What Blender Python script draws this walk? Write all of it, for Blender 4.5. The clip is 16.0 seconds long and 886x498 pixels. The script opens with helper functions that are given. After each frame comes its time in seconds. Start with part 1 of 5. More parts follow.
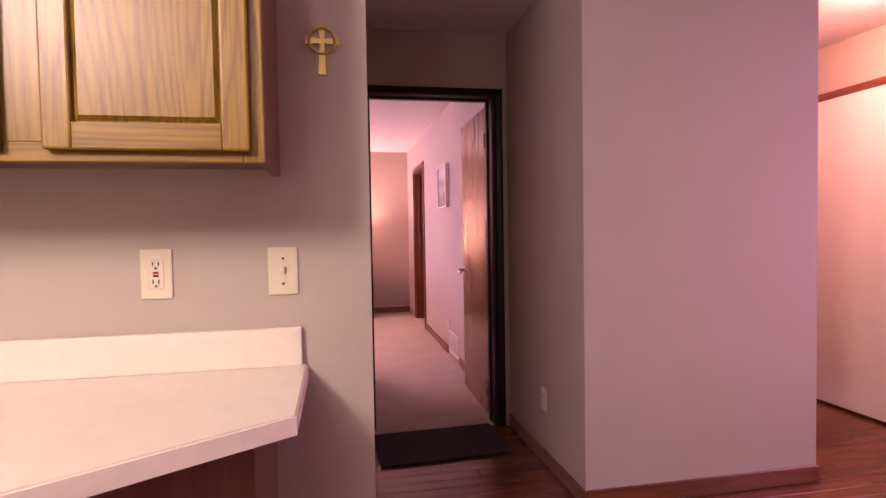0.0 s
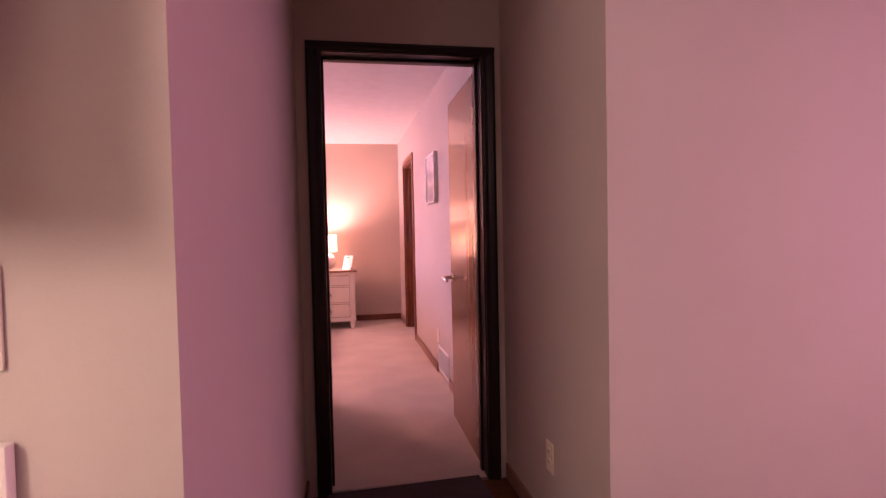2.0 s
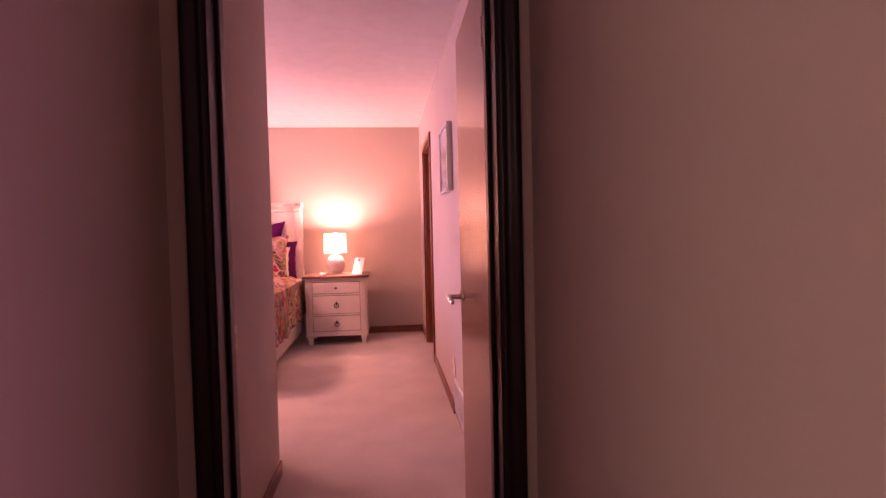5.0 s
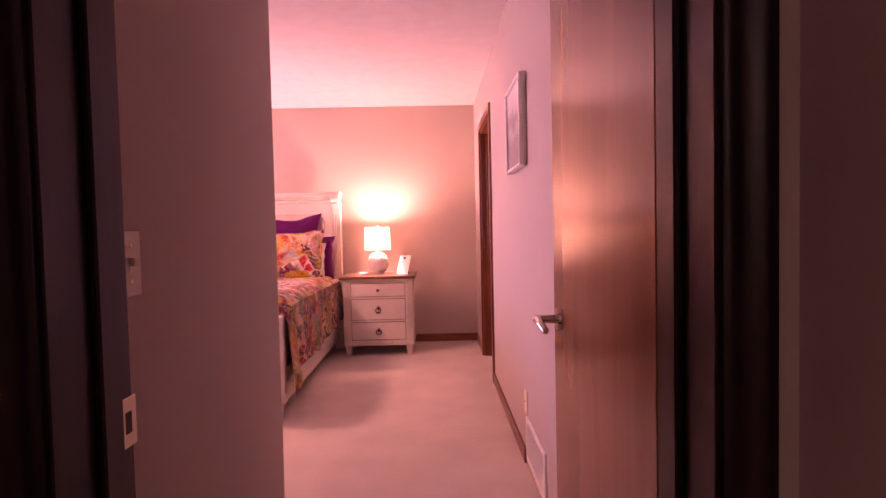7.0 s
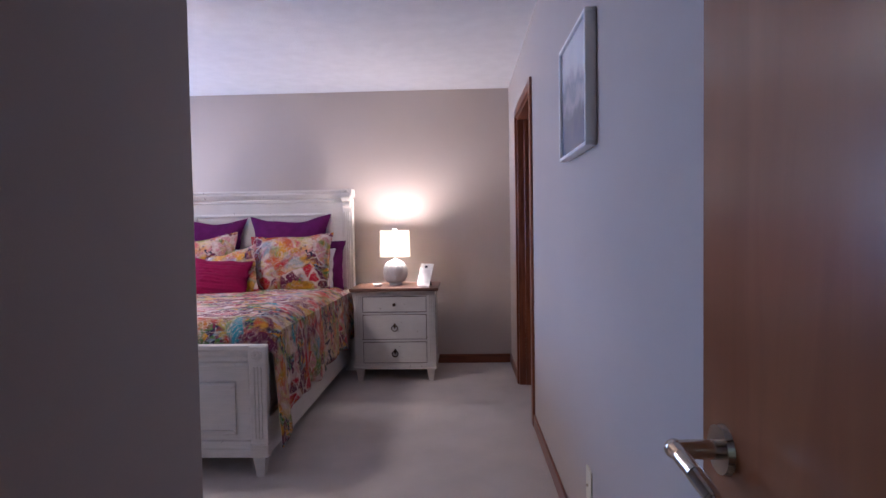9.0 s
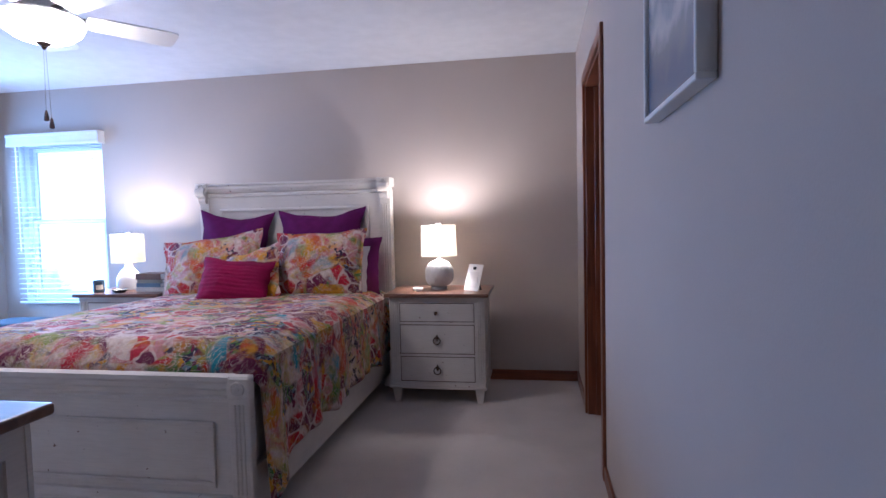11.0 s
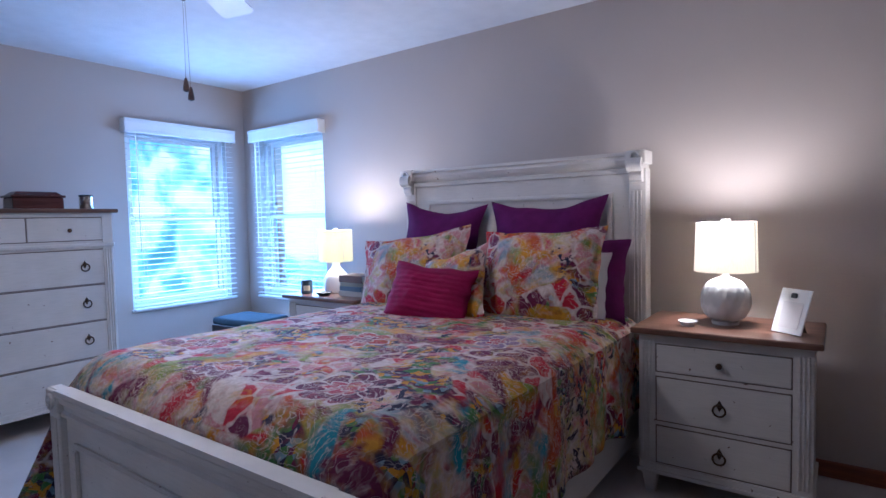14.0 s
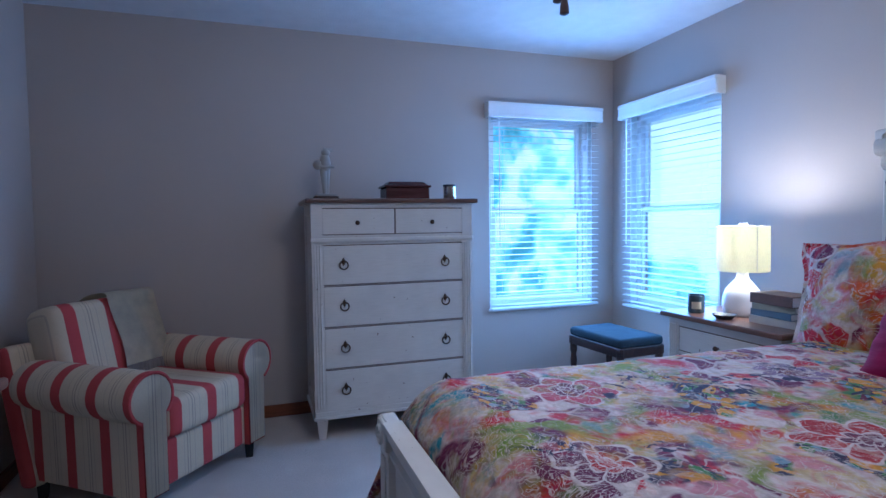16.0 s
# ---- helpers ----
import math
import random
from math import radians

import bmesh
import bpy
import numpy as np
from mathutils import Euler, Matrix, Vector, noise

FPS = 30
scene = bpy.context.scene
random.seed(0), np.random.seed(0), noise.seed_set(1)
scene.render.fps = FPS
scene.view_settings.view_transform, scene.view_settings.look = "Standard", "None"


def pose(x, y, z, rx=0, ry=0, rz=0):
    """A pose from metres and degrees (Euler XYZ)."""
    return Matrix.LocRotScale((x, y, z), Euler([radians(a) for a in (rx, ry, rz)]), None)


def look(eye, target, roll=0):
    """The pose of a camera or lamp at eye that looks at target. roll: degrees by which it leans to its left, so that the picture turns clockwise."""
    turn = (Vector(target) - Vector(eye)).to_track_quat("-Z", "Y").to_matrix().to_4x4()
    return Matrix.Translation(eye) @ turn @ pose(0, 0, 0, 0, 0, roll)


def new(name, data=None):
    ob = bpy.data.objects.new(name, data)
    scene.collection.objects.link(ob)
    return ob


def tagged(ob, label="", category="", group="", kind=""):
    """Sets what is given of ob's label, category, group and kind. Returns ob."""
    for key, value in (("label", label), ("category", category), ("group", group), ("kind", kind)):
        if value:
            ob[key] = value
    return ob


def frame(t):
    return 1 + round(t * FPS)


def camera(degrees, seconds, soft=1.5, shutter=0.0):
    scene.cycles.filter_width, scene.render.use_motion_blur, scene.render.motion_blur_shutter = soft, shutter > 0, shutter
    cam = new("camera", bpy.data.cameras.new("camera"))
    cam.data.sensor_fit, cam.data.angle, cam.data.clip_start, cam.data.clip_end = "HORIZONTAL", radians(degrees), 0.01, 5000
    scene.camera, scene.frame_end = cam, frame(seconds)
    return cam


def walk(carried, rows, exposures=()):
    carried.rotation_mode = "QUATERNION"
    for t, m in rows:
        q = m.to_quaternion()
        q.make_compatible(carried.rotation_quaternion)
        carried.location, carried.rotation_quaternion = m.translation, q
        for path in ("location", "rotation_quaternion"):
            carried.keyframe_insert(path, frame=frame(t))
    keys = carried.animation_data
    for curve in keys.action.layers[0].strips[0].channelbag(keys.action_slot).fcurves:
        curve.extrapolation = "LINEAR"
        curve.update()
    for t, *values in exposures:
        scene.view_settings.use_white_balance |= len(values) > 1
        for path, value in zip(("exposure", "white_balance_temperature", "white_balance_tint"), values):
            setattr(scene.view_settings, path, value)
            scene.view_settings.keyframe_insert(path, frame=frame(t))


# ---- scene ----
cam = camera(77.73, 16.0)
PATH = [
    (0, (0.720, 0.434, 1.238), (1.094, 2.398, 1.171), -0.96),
    (0.5, (0.784, 0.625, 1.236), (1.150, 2.590, 1.173), -1.17),
    (1, (0.858, 0.764, 1.242), (1.221, 2.730, 1.176), -1.15),
    (1.5, (0.934, 0.938, 1.232), (1.297, 2.904, 1.166), -1.26),
    (2, (0.991, 1.147, 1.232), (1.351, 3.113, 1.164), -1.19),
    (2.5, (1.047, 1.323, 1.224), (1.411, 3.288, 1.151), -1.23),
    (3, (1.135, 1.481, 1.229), (1.491, 3.448, 1.158), -1.15),
    (5.5, (1.370, 2.470, 1.215), (1.523, 4.463, 1.141), -1.49),
    (6, (1.371, 2.697, 1.205), (1.471, 4.693, 1.130), -1.53),
    (6.5, (1.341, 2.929, 1.206), (1.401, 4.926, 1.133), -1.33),
    (7, (1.350, 3.122, 1.182), (1.381, 5.120, 1.106), -1.27),
    (7.5, (1.376, 3.319, 1.186), (1.375, 5.318, 1.110), -1.36),
    (8, (1.375, 3.477, 1.182), (1.347, 5.475, 1.108), -1.34),
    (8.5, (1.351, 3.699, 1.195), (1.305, 5.697, 1.124), -1.08),
    (11, (1.473, 4.633, 1.232), (1.142, 6.603, 1.130), -1.31),
    (11.5, (1.488, 4.840, 1.225), (1.045, 6.787, 1.120), -1.33),
    (12, (1.510, 5.028, 1.232), (0.951, 6.945, 1.123), -1.39),
    (12.5, (1.513, 5.184, 1.226), (0.845, 7.066, 1.117), -1.34),
    (13, (1.441, 5.408, 1.248), (0.672, 7.250, 1.134), -1.43),
    (13.5, (1.319, 5.577, 1.241), (0.399, 7.349, 1.125), -1.45),
    (14, (1.202, 5.762, 1.244), (0.036, 7.383, 1.136), -1.34),
    (14.5, (1.095, 5.892, 1.251), (-0.343, 7.279, 1.147), -1.06),
    (15, (0.862, 6.033, 1.230), (-0.768, 7.188, 1.131), -0.87),
    (15.5, (0.641, 6.116, 1.217), (-1.131, 7.040, 1.123), -0.86),
    (16, (0.403, 6.198, 1.216), (-1.488, 6.844, 1.124), -0.76),
]
# white balance and exposure drift while walking out of the kitchen light
EXPOSURES = [(0, 1.3, 9700, 113), (1.5, 1.4, 10000, 118), (3.0, 1.28, 10400, 123), (6.0, 1.2, 11300, 136), (8.0, 1.22, 11000, 130), (8.2, 1.15, 9800, 106), (8.45, 0.72, 6300, 45), (8.6, 0.58, 5700, 31),
             (11.0, 0.14, 5250, 22), (13.5, -0.32, 5000, 19), (15.0, -0.40, 4800, 16), (16.0, -0.62, 4650, 13)]
walk(cam, [(t, look(eye, target, roll)) for t, eye, target, roll in PATH], EXPOSURES)

# ---------------------------------------------------------------- world and light
world = bpy.data.worlds.new("sky_world")
scene.world = world
world.use_nodes = True
sky = world.node_tree.nodes.new("ShaderNodeTexSky")
sky.sky_type, sky.sun_disc = "NISHITA", False
sky.sun_elevation, sky.sun_rotation = radians(40), radians(120)
wbg = world.node_tree.nodes["Background"]
world.node_tree.links.new(sky.outputs[0], wbg.inputs[0])
wbg.inputs[1].default_value = 0.1


def area_lamp(name, m, sx, sy, watts, colour):
    lamp = bpy.data.lights.new(name, "AREA")
    lamp.shape, lamp.size, lamp.size_y, lamp.energy, lamp.color = "RECTANGLE", sx, sy, watts, colour
    ob = new(name, lamp)
    ob.matrix_world = m
    return ob


def point_lamp(name, at, watts, colour, radius):
    lamp = bpy.data.lights.new(name, "POINT")
    lamp.energy, lamp.color, lamp.shadow_soft_size = watts, colour, radius
    ob = new(name, lamp)
    ob.location = at
    return ob


DAY = (0.30, 0.56, 1.0)
WARM = (1.0, 0.88, 0.72)
area_lamp("window_light_west", look((-3.172, 8.2, 1.28), (0, 8.2, 1.15)), 0.82, 1.32, 56, DAY)
area_lamp("window_light_north", look((-2.575, 8.792, 1.28), (-2.575, 4, 1.15)), 0.80, 1.32, 40, DAY)
point_lamp("table_lamp_bulb_east", (0.80, 8.46, 1.145), 30.0, WARM, 0.05)
point_lamp("table_lamp_bulb_west", (-1.66, 8.45, 1.135), 34.0, WARM, 0.05)
point_lamp("kitchen_ceiling_light", (-0.50, 0.0, 2.18), 54.0, (0.54, 1.0, 0.84), 0.24)
# unseen fill lamp, added to brighten the wall around the cross
point_lamp("kitchen_fill_light", (0.12, -0.35, 2.15), 6.5, (0.54, 1.0, 0.86), 0.15)
area_lamp("side_room_light", look((3.45, 2.72, 2.38), (3.9, 3.6, 1.6)), 0.3, 0.2, 9, (1.0, 0.66, 0.46))
# unseen daylight source, added to brighten the corridor and block walls from the east
area_lamp("added_daylight_east", look((3.985, 1.25, 1.3), (0, 1.25, 1.25)), 1.66, 1.36, 10.5, (0.56, 0.49, 1.0))


# ---------------------------------------------------------------- materials
def shader(name, rough=0.6, metal=0.0):
    m = bpy.data.materials.new(name)
    m.use_nodes = True
    bsdf = m.node_tree.nodes["Principled BSDF"]
    bsdf.inputs["Roughness"].default_value, bsdf.inputs["Metallic"].default_value = rough, metal
    return m, m.node_tree.nodes, m.node_tree.links, bsdf


def coords(nodes, links, stretch=(1, 1, 1), turn=(0, 0, 0)):
    tex, mapping = nodes.new("ShaderNodeTexCoord"), nodes.new("ShaderNodeMapping")
    mapping.inputs["Scale"].default_value = stretch
    mapping.inputs["Rotation"].default_value = [radians(a) for a in turn]
    links.new(tex.outputs["Object"], mapping.inputs["Vector"])
    return mapping.outputs["Vector"]


def noise_tex(nodes, links, vec, scale, detail=4, distortion=0.0):
    n = nodes.new("ShaderNodeTexNoise")
    n.inputs["Scale"].default_value, n.inputs["Detail"].default_value = scale, detail
    n.inputs["Distortion"].default_value = distortion
    links.new(vec, n.inputs["Vector"])
    return n.outputs["Fac"]


def ramp(nodes, links, fac, stops, constant=False):
    r = nodes.new("ShaderNodeValToRGB")
    r.color_ramp.interpolation = "CONSTANT" if constant else "LINEAR"
    while len(r.color_ramp.elements) < len(stops):
        r.color_ramp.elements.new(0.5)
    for e, (p, c) in zip(r.color_ramp.elements, stops):
        e.position, e.color = p, (*c, 1)
    links.new(fac, r.inputs["Fac"])
    return r.outputs["Color"]


def mix(nodes, links, fac, a, b, mode="MIX"):
    m = nodes.new("ShaderNodeMix")
    m.data_type, m.blend_type = "RGBA", mode
    for value, socket in ((fac, m.inputs[0]), (a, m.inputs[6]), (b, m.inputs[7])):
        if isinstance(value, (int, float)):
            socket.default_value = value
        elif isinstance(value, tuple):
            socket.default_value = (*value, 1)
        else:
            links.new(value, socket)
    return m.outputs[2]


def bumped(nodes, links, bsdf, height, strength, distance=0.002):
    b = nodes.new("ShaderNodeBump")
    b.inputs["Strength"].default_value, b.inputs["Distance"].default_value = strength, distance
    links.new(height, b.inputs["Height"])
    links.new(b.outputs["Normal"], bsdf.inputs["Normal"])


def plain(name, c, rough=0.6, metal=0.0, vary=0.12, scale=6.0, fine=90.0, bump=0.15, stretch=(1, 1, 1), dist=0.002):
    """A surface of one colour with stains at two scales and fine relief."""
    m, nodes, links, bsdf = shader(name, rough, metal)
    vec = coords(nodes, links, stretch)
    big, small = noise_tex(nodes, links, vec, scale), noise_tex(nodes, links, vec, fine, 3)
    lo, hi = tuple(v * (1 - vary) for v in c), tuple(min(1, v * (1 + vary * 0.7)) for v in c)
    col = ramp(nodes, links, big, [(0.3, lo), (0.7, hi)])
    col = mix(nodes, links, 0.25, col, ramp(nodes, links, small, [(0.3, lo), (0.7, hi)]))
    links.new(col, bsdf.inputs["Base Color"])
    bumped(nodes, links, bsdf, small, bump, dist)
    return m


def timber(name, dark, light, rough=0.4, along="z", scale=1.0, spread=0.0, pore=0.35):
    """Wood with grain along one axis; spread varies whole boards."""
    m, nodes, links, bsdf = shader(name, rough)
    st = {"x": (1.2, 14, 14), "y": (14, 1.2, 14), "z": (14, 14, 1.2)}[along]
    vec = coords(nodes, links, tuple(v * scale for v in st))
    wide = noise_tex(nodes, links, vec, 1.6, 5, 0.9)
    st2 = {"x": (3, 160, 160), "y": (160, 3, 160), "z": (160, 160, 3)}[along]
    pores = noise_tex(nodes, links, coords(nodes, links, tuple(v * scale for v in st2)), 1.0, 3)
    mid = tuple((a + b) / 2 for a, b in zip(dark, light))
    col = ramp(nodes, links, wide, [(0.28, dark), (0.48, mid), (0.56, light), (0.75, mid)])
    col = mix(nodes, links, pore, col, ramp(nodes, links, pores, [(0.36, tuple(v * 0.45 for v in dark)), (0.56, light)]), "MULTIPLY")
    if spread:
        info = nodes.new("ShaderNodeObjectInfo")
        tone = ramp(nodes, links, info.outputs["Random"], [(0.0, (1 - spread,) * 3), (1.0, (1, 1, 1))])
        col = mix(nodes, links, 1.0, col, tone, "MULTIPLY")
    links.new(col, bsdf.inputs["Base Color"])
    bumped(nodes, links, bsdf, pores, 0.12, 0.001)
    return m


def oak_grain(name, along):
    """Varnished oak with cathedral figure and dark open pores."""
    m, nodes, links, bsdf = shader(name, 0.36)
    vec = coords(nodes, links, (1, 1, 0.12) if along == "z" else (0.12, 1, 1))
    bend = noise_tex(nodes, links, vec, 6.0, 1, 0.15)
    wig = nodes.new("ShaderNodeMath")
    wig.operation = "PINGPONG"
    wig.inputs[1].default_value = 0.017
    links.new(bend, wig.inputs[0])
    rings = ramp(nodes, links, wig.outputs[0], [(0.0, (0.22, 0.095, 0.012)), (0.004, (0.28, 0.135, 0.017)), (0.010, (0.32, 0.16, 0.021)), (0.017, (0.34, 0.175, 0.025))])
    st = (170, 170, 5) if along == "z" else (5, 170, 170)
    pores = noise_tex(nodes, links, coords(nodes, links, st), 1.0, 3)
    col = mix(nodes, links, 0.42, rings, ramp(nodes, links, pores, [(0.40, (0.40, 0.30, 0.20)), (0.52, (1, 1, 1))]), "MULTIPLY")
    links.new(col, bsdf.inputs["Base Color"])
    bumped(nodes, links, bsdf, pores, 0.15, 0.001)
    return m


def distressed(name, c):
    """Antiqued off-white paint with rubbed brown chips and faint brush marks."""
    m, nodes, links, bsdf = shader(name, 0.5)
    vec = coords(nodes, links)
    cloud = noise_tex(nodes, links, vec, 5, 4)
    brush = noise_tex(nodes, links, coords(nodes, links, (6, 6, 90)), 2.0, 3)
    chips = noise_tex(nodes, links, coords(nodes, links, (1, 1, 1)), 46, 5, 0.4)
    col = ramp(nodes, links, cloud, [(0.3, tuple(v * 0.88 for v in c)), (0.7, c)])
    col = mix(nodes, links, 0.12, col, ramp(nodes, links, brush, [(0.35, (0.35, 0.31, 0.27)), (0.6, c)]))
    mask = ramp(nodes, links, chips, [(0.705, (0, 0, 0)), (0.74, (1, 1, 1))])
    col = mix(nodes, links, mask, col, (0.16, 0.09, 0.06))
    links.new(col, bsdf.inputs["Base Color"])
    bumped(nodes, links, bsdf, brush, 0.08, 0.001)
    return m


def glowing(name, colour, strength):
    m, nodes, links, bsdf = shader(name, 0.4)
    bsdf.inputs["Base Color"].default_value = (0.9, 0.9, 0.88, 1)
    bsdf.inputs["Emission Color"].default_value = (*colour, 1)
    bsdf.inputs["Emission Strength"].default_value = strength
    return m


def lampshade(name, c):
    m, nodes, links, bsdf = shader(name, 0.9)
    out = nodes["Material Output"]
    weave = noise_tex(nodes, links, coords(nodes, links, (260, 260, 60)), 1.0, 2)
    col = ramp(nodes, links, weave, [(0.3, tuple(v * 0.9 for v in c)), (0.7, c)])
    links.new(col, bsdf.inputs["Base Color"])
    tr, add = nodes.new("ShaderNodeBsdfTranslucent"), nodes.new("ShaderNodeMixShader")
    links.new(col, tr.inputs["Color"])
    add.inputs[0].default_value = 0.46
    links.new(bsdf.outputs[0], add.inputs[1])
    links.new(tr.outputs[0], add.inputs[2])
    links.new(add.outputs[0], out.inputs["Surface"])
    return m


def clear_glass(name, tint=(1, 1, 1)):
    m, nodes, links, bsdf = shader(name, 0.02)
    bsdf.inputs["Base Color"].default_value = (*tint, 1)
    bsdf.inputs["Transmission Weight"].default_value = 1.0
    bsdf.inputs["IOR"].default_value = 1.45
    return m


def floral(name, turn=(0, 0, 0), scale=1.0, flowers=(), dark=1.0):
    """Watercolour flowers in many colours with pale resist outlines."""
    m, nodes, links, bsdf = shader(name, 0.85)
    vec = coords(nodes, links, (scale, scale, scale), turn)
    warp = nodes.new("ShaderNodeTexNoise")
    warp.inputs["Scale"].default_value, warp.inputs["Detail"].default_value = 5.0, 3
    links.new(vec, warp.inputs["Vector"])
    bent = nodes.new("ShaderNodeMix")
    bent.data_type, bent.blend_type = "RGBA", "ADD"
    bent.inputs[0].default_value = 0.16
    links.new(vec, bent.inputs[6])
    links.new(warp.outputs["Color"], bent.inputs[7])
    v2 = bent.outputs[2]

    def voronoi(s, feature):
        v = nodes.new("ShaderNodeTexVoronoi")
        v.feature = feature
        v.inputs["Scale"].default_value = s
        links.new(v2, v.inputs["Vector"])
        return v

    def cell_value(v):
        sep = nodes.new("ShaderNodeSeparateColor")
        links.new(v.outputs["Color"], sep.inputs[0])
        return sep.outputs[0]

    def field(offset, s, lo, hi, rough=4, bend=0.9):
        """A soft-edged blotch mask with its own seed."""
        shift = nodes.new("ShaderNodeVectorMath")
        shift.inputs[1].default_value = (offset, offset * 0.7, offset * 1.3)
        links.new(vec, shift.inputs[0])
        return ramp(nodes, links, noise_tex(nodes, links, shift.outputs[0], s, rough, bend), [(lo, (0, 0, 0)), (hi, (1, 1, 1))])

    blush, rose, wine, coral = (0.52, 0.25, 0.26), (0.46, 0.025, 0.045), (0.12, 0.008, 0.045), (0.48, 0.10, 0.04)
    gold, olive, moss, teal = (0.58, 0.27, 0.035), (0.20, 0.24, 0.045), (0.07, 0.17, 0.05), (0.05, 0.24, 0.29)
    slate, navy, cream, straw = (0.19, 0.27, 0.30), (0.018, 0.014, 0.04), (0.62, 0.51, 0.45), (0.54, 0.41, 0.20)
    col = ramp(nodes, links, noise_tex(nodes, links, vec, 5.5, 5, 1.0), [(0.30, coral), (0.40, blush), (0.47, cream), (0.54, straw), (0.60, blush), (0.70, gold)])
    for seed, s, lo, hi, c in ((3.1, 3.6, 0.52, 0.62, slate), (7.7, 3.9, 0.52, 0.62, olive), (12.4, 4.6, 0.55, 0.63, coral), (17.9, 4.2, 0.56, 0.64, rose),
                               (23.3, 5.2, 0.56, 0.66, gold), (29.5, 4.4, 0.60, 0.67, teal), (34.2, 4.8, 0.56, 0.63, wine), (41.0, 5.6, 0.59, 0.67, moss)):
        col = mix(nodes, links, field(seed, s, lo, hi, 6), col, c)
    petals = voronoi(12, "F1")
    tint = ramp(nodes, links, cell_value(petals), [(0.0, wine), (0.25, rose), (0.45, blush), (0.6, wine), (0.8, cream)], True)
    flower = field(50.3, 3.0, 0.53, 0.545, 2, 0.3)
    col = mix(nodes, links, flower, col, tint)
    outline = voronoi(12, "DISTANCE_TO_EDGE")
    edge_line = ramp(nodes, links, outline.outputs["Distance"], [(0.045, (0.85, 0.85, 0.85)), (0.085, (0, 0, 0))])
    col = mix(nodes, links, mix(nodes, links, 1.0, edge_line, flower, "MULTIPLY"), col, cream)
    dots = ramp(nodes, links, cell_value(voronoi(40, "F1")), [(0.0, navy), (0.3, gold), (0.5, slate), (0.62, wine), (0.8, moss)], True)
    col = mix(nodes, links, field(61.7, 3.4, 0.57 + 0.06 * (1 - dark), 0.595 + 0.06 * (1 - dark), 2, 0.4), col, dots)
    def calc(op, a, b=None):
        n = nodes.new("ShaderNodeMath")
        n.operation = op
        for k, v in enumerate((a, b)):
            if v is None:
                continue
            if isinstance(v, (int, float)):
                n.inputs[k].default_value = v
            else:
                links.new(v, n.inputs[k])
        return n.outputs[0]

    if flowers:
        # large drawn blossoms with pale outlines, printed on the cloth
        tex, wob = nodes.new("ShaderNodeTexCoord"), nodes.new("ShaderNodeTexNoise")
        wob.inputs["Scale"].default_value = 9
        links.new(tex.outputs["Object"], wob.inputs["Vector"])
        plus = nodes.new("ShaderNodeMix")
        plus.data_type, plus.blend_type = "RGBA", "ADD"
        plus.inputs[0].default_value = 0.09
        links.new(tex.outputs["Object"], plus.inputs[6])
        links.new(wob.outputs["Color"], plus.inputs[7])
        sep = nodes.new("ShaderNodeSeparateXYZ")
        links.new(plus.outputs[2], sep.inputs[0])
        for cx, cy, big, count, petal, core in flowers:
            dx, dy = calc("SUBTRACT", sep.outputs[0], cx + 0.045), calc("SUBTRACT", sep.outputs[1], cy + 0.045)
            r = calc("SQRT", calc("ADD", calc("MULTIPLY", dx, dx), calc("MULTIPLY", dy, dy)))
            lobe = calc("ABSOLUTE", calc("COSINE", calc("MULTIPLY", calc("ARCTAN2", dy, dx), count / 2)))
            q = calc("DIVIDE", r, calc("MULTIPLY", calc("ADD", calc("MULTIPLY", lobe, 0.3), 0.7), big))
            body = ramp(nodes, links, q, [(0.0, core), (0.18, cream), (0.23, core), (0.40, cream), (0.46, petal), (0.88, cream)], True)
            vein = ramp(nodes, links, lobe, [(0.13, (1, 1, 1)), (0.2, (0, 0, 0))])
            body = mix(nodes, links, vein, body, cream)
            col = mix(nodes, links, ramp(nodes, links, q, [(0.96, (1, 1, 1)), (1.0, (0, 0, 0))]), col, body)
    # pale resist squiggles
    wig = nodes.new("ShaderNodeMath")
    wig.operation = "PINGPONG"
    wig.inputs[1].default_value = 0.045
    links.new(noise_tex(nodes, links, v2, 11, 3, 0.6), wig.inputs[0])
    squiggle = ramp(nodes, links, wig.outputs[0], [(0.003, (0.8, 0.8, 0.8)), (0.012, (0, 0, 0))])
    veil = field(71.9, 4.2, 0.38, 0.50, 3, 0.5)
    col = mix(nodes, links, mix(nodes, links, 1.0, squiggle, veil, "MULTIPLY"), col, (0.56, 0.47, 0.41))
    blot = noise_tex(nodes, links, vec, 16, 6, 1.6)
    col = mix(nodes, links, ramp(nodes, links, blot, [(0.50, (0, 0, 0)), (0.66, (0.45, 0.45, 0.45))]), col, ramp(nodes, links, noise_tex(nodes, links, vec, 7, 3, 1.0), [(0.38, olive), (0.46, gold), (0.54, cream), (0.62, rose)]))
    # clusters of crisp dark flecks, then a net of fine pale lines
    flecks = ramp(nodes, links, noise_tex(nodes, links, v2, 34, 2, 0.5), [(0.565, (0, 0, 0)), (0.585, (1, 1, 1))])
    col = mix(nodes, links, mix(nodes, links, 1.0, flecks, field(83.1, 3.2, 0.56 + 0.1 * (1 - dark), 0.62 + 0.1 * (1 - dark), 3, 0.5), "MULTIPLY"), col, navy)
    fine = nodes.new("ShaderNodeMath")
    fine.operation = "PINGPONG"
    fine.inputs[1].default_value = 0.05
    links.new(noise_tex(nodes, links, v2, 23, 2, 0.8), fine.inputs[0])
    thread = ramp(nodes, links, fine.outputs[0], [(0.004, (0.9, 0.9, 0.9)), (0.011, (0, 0, 0))])
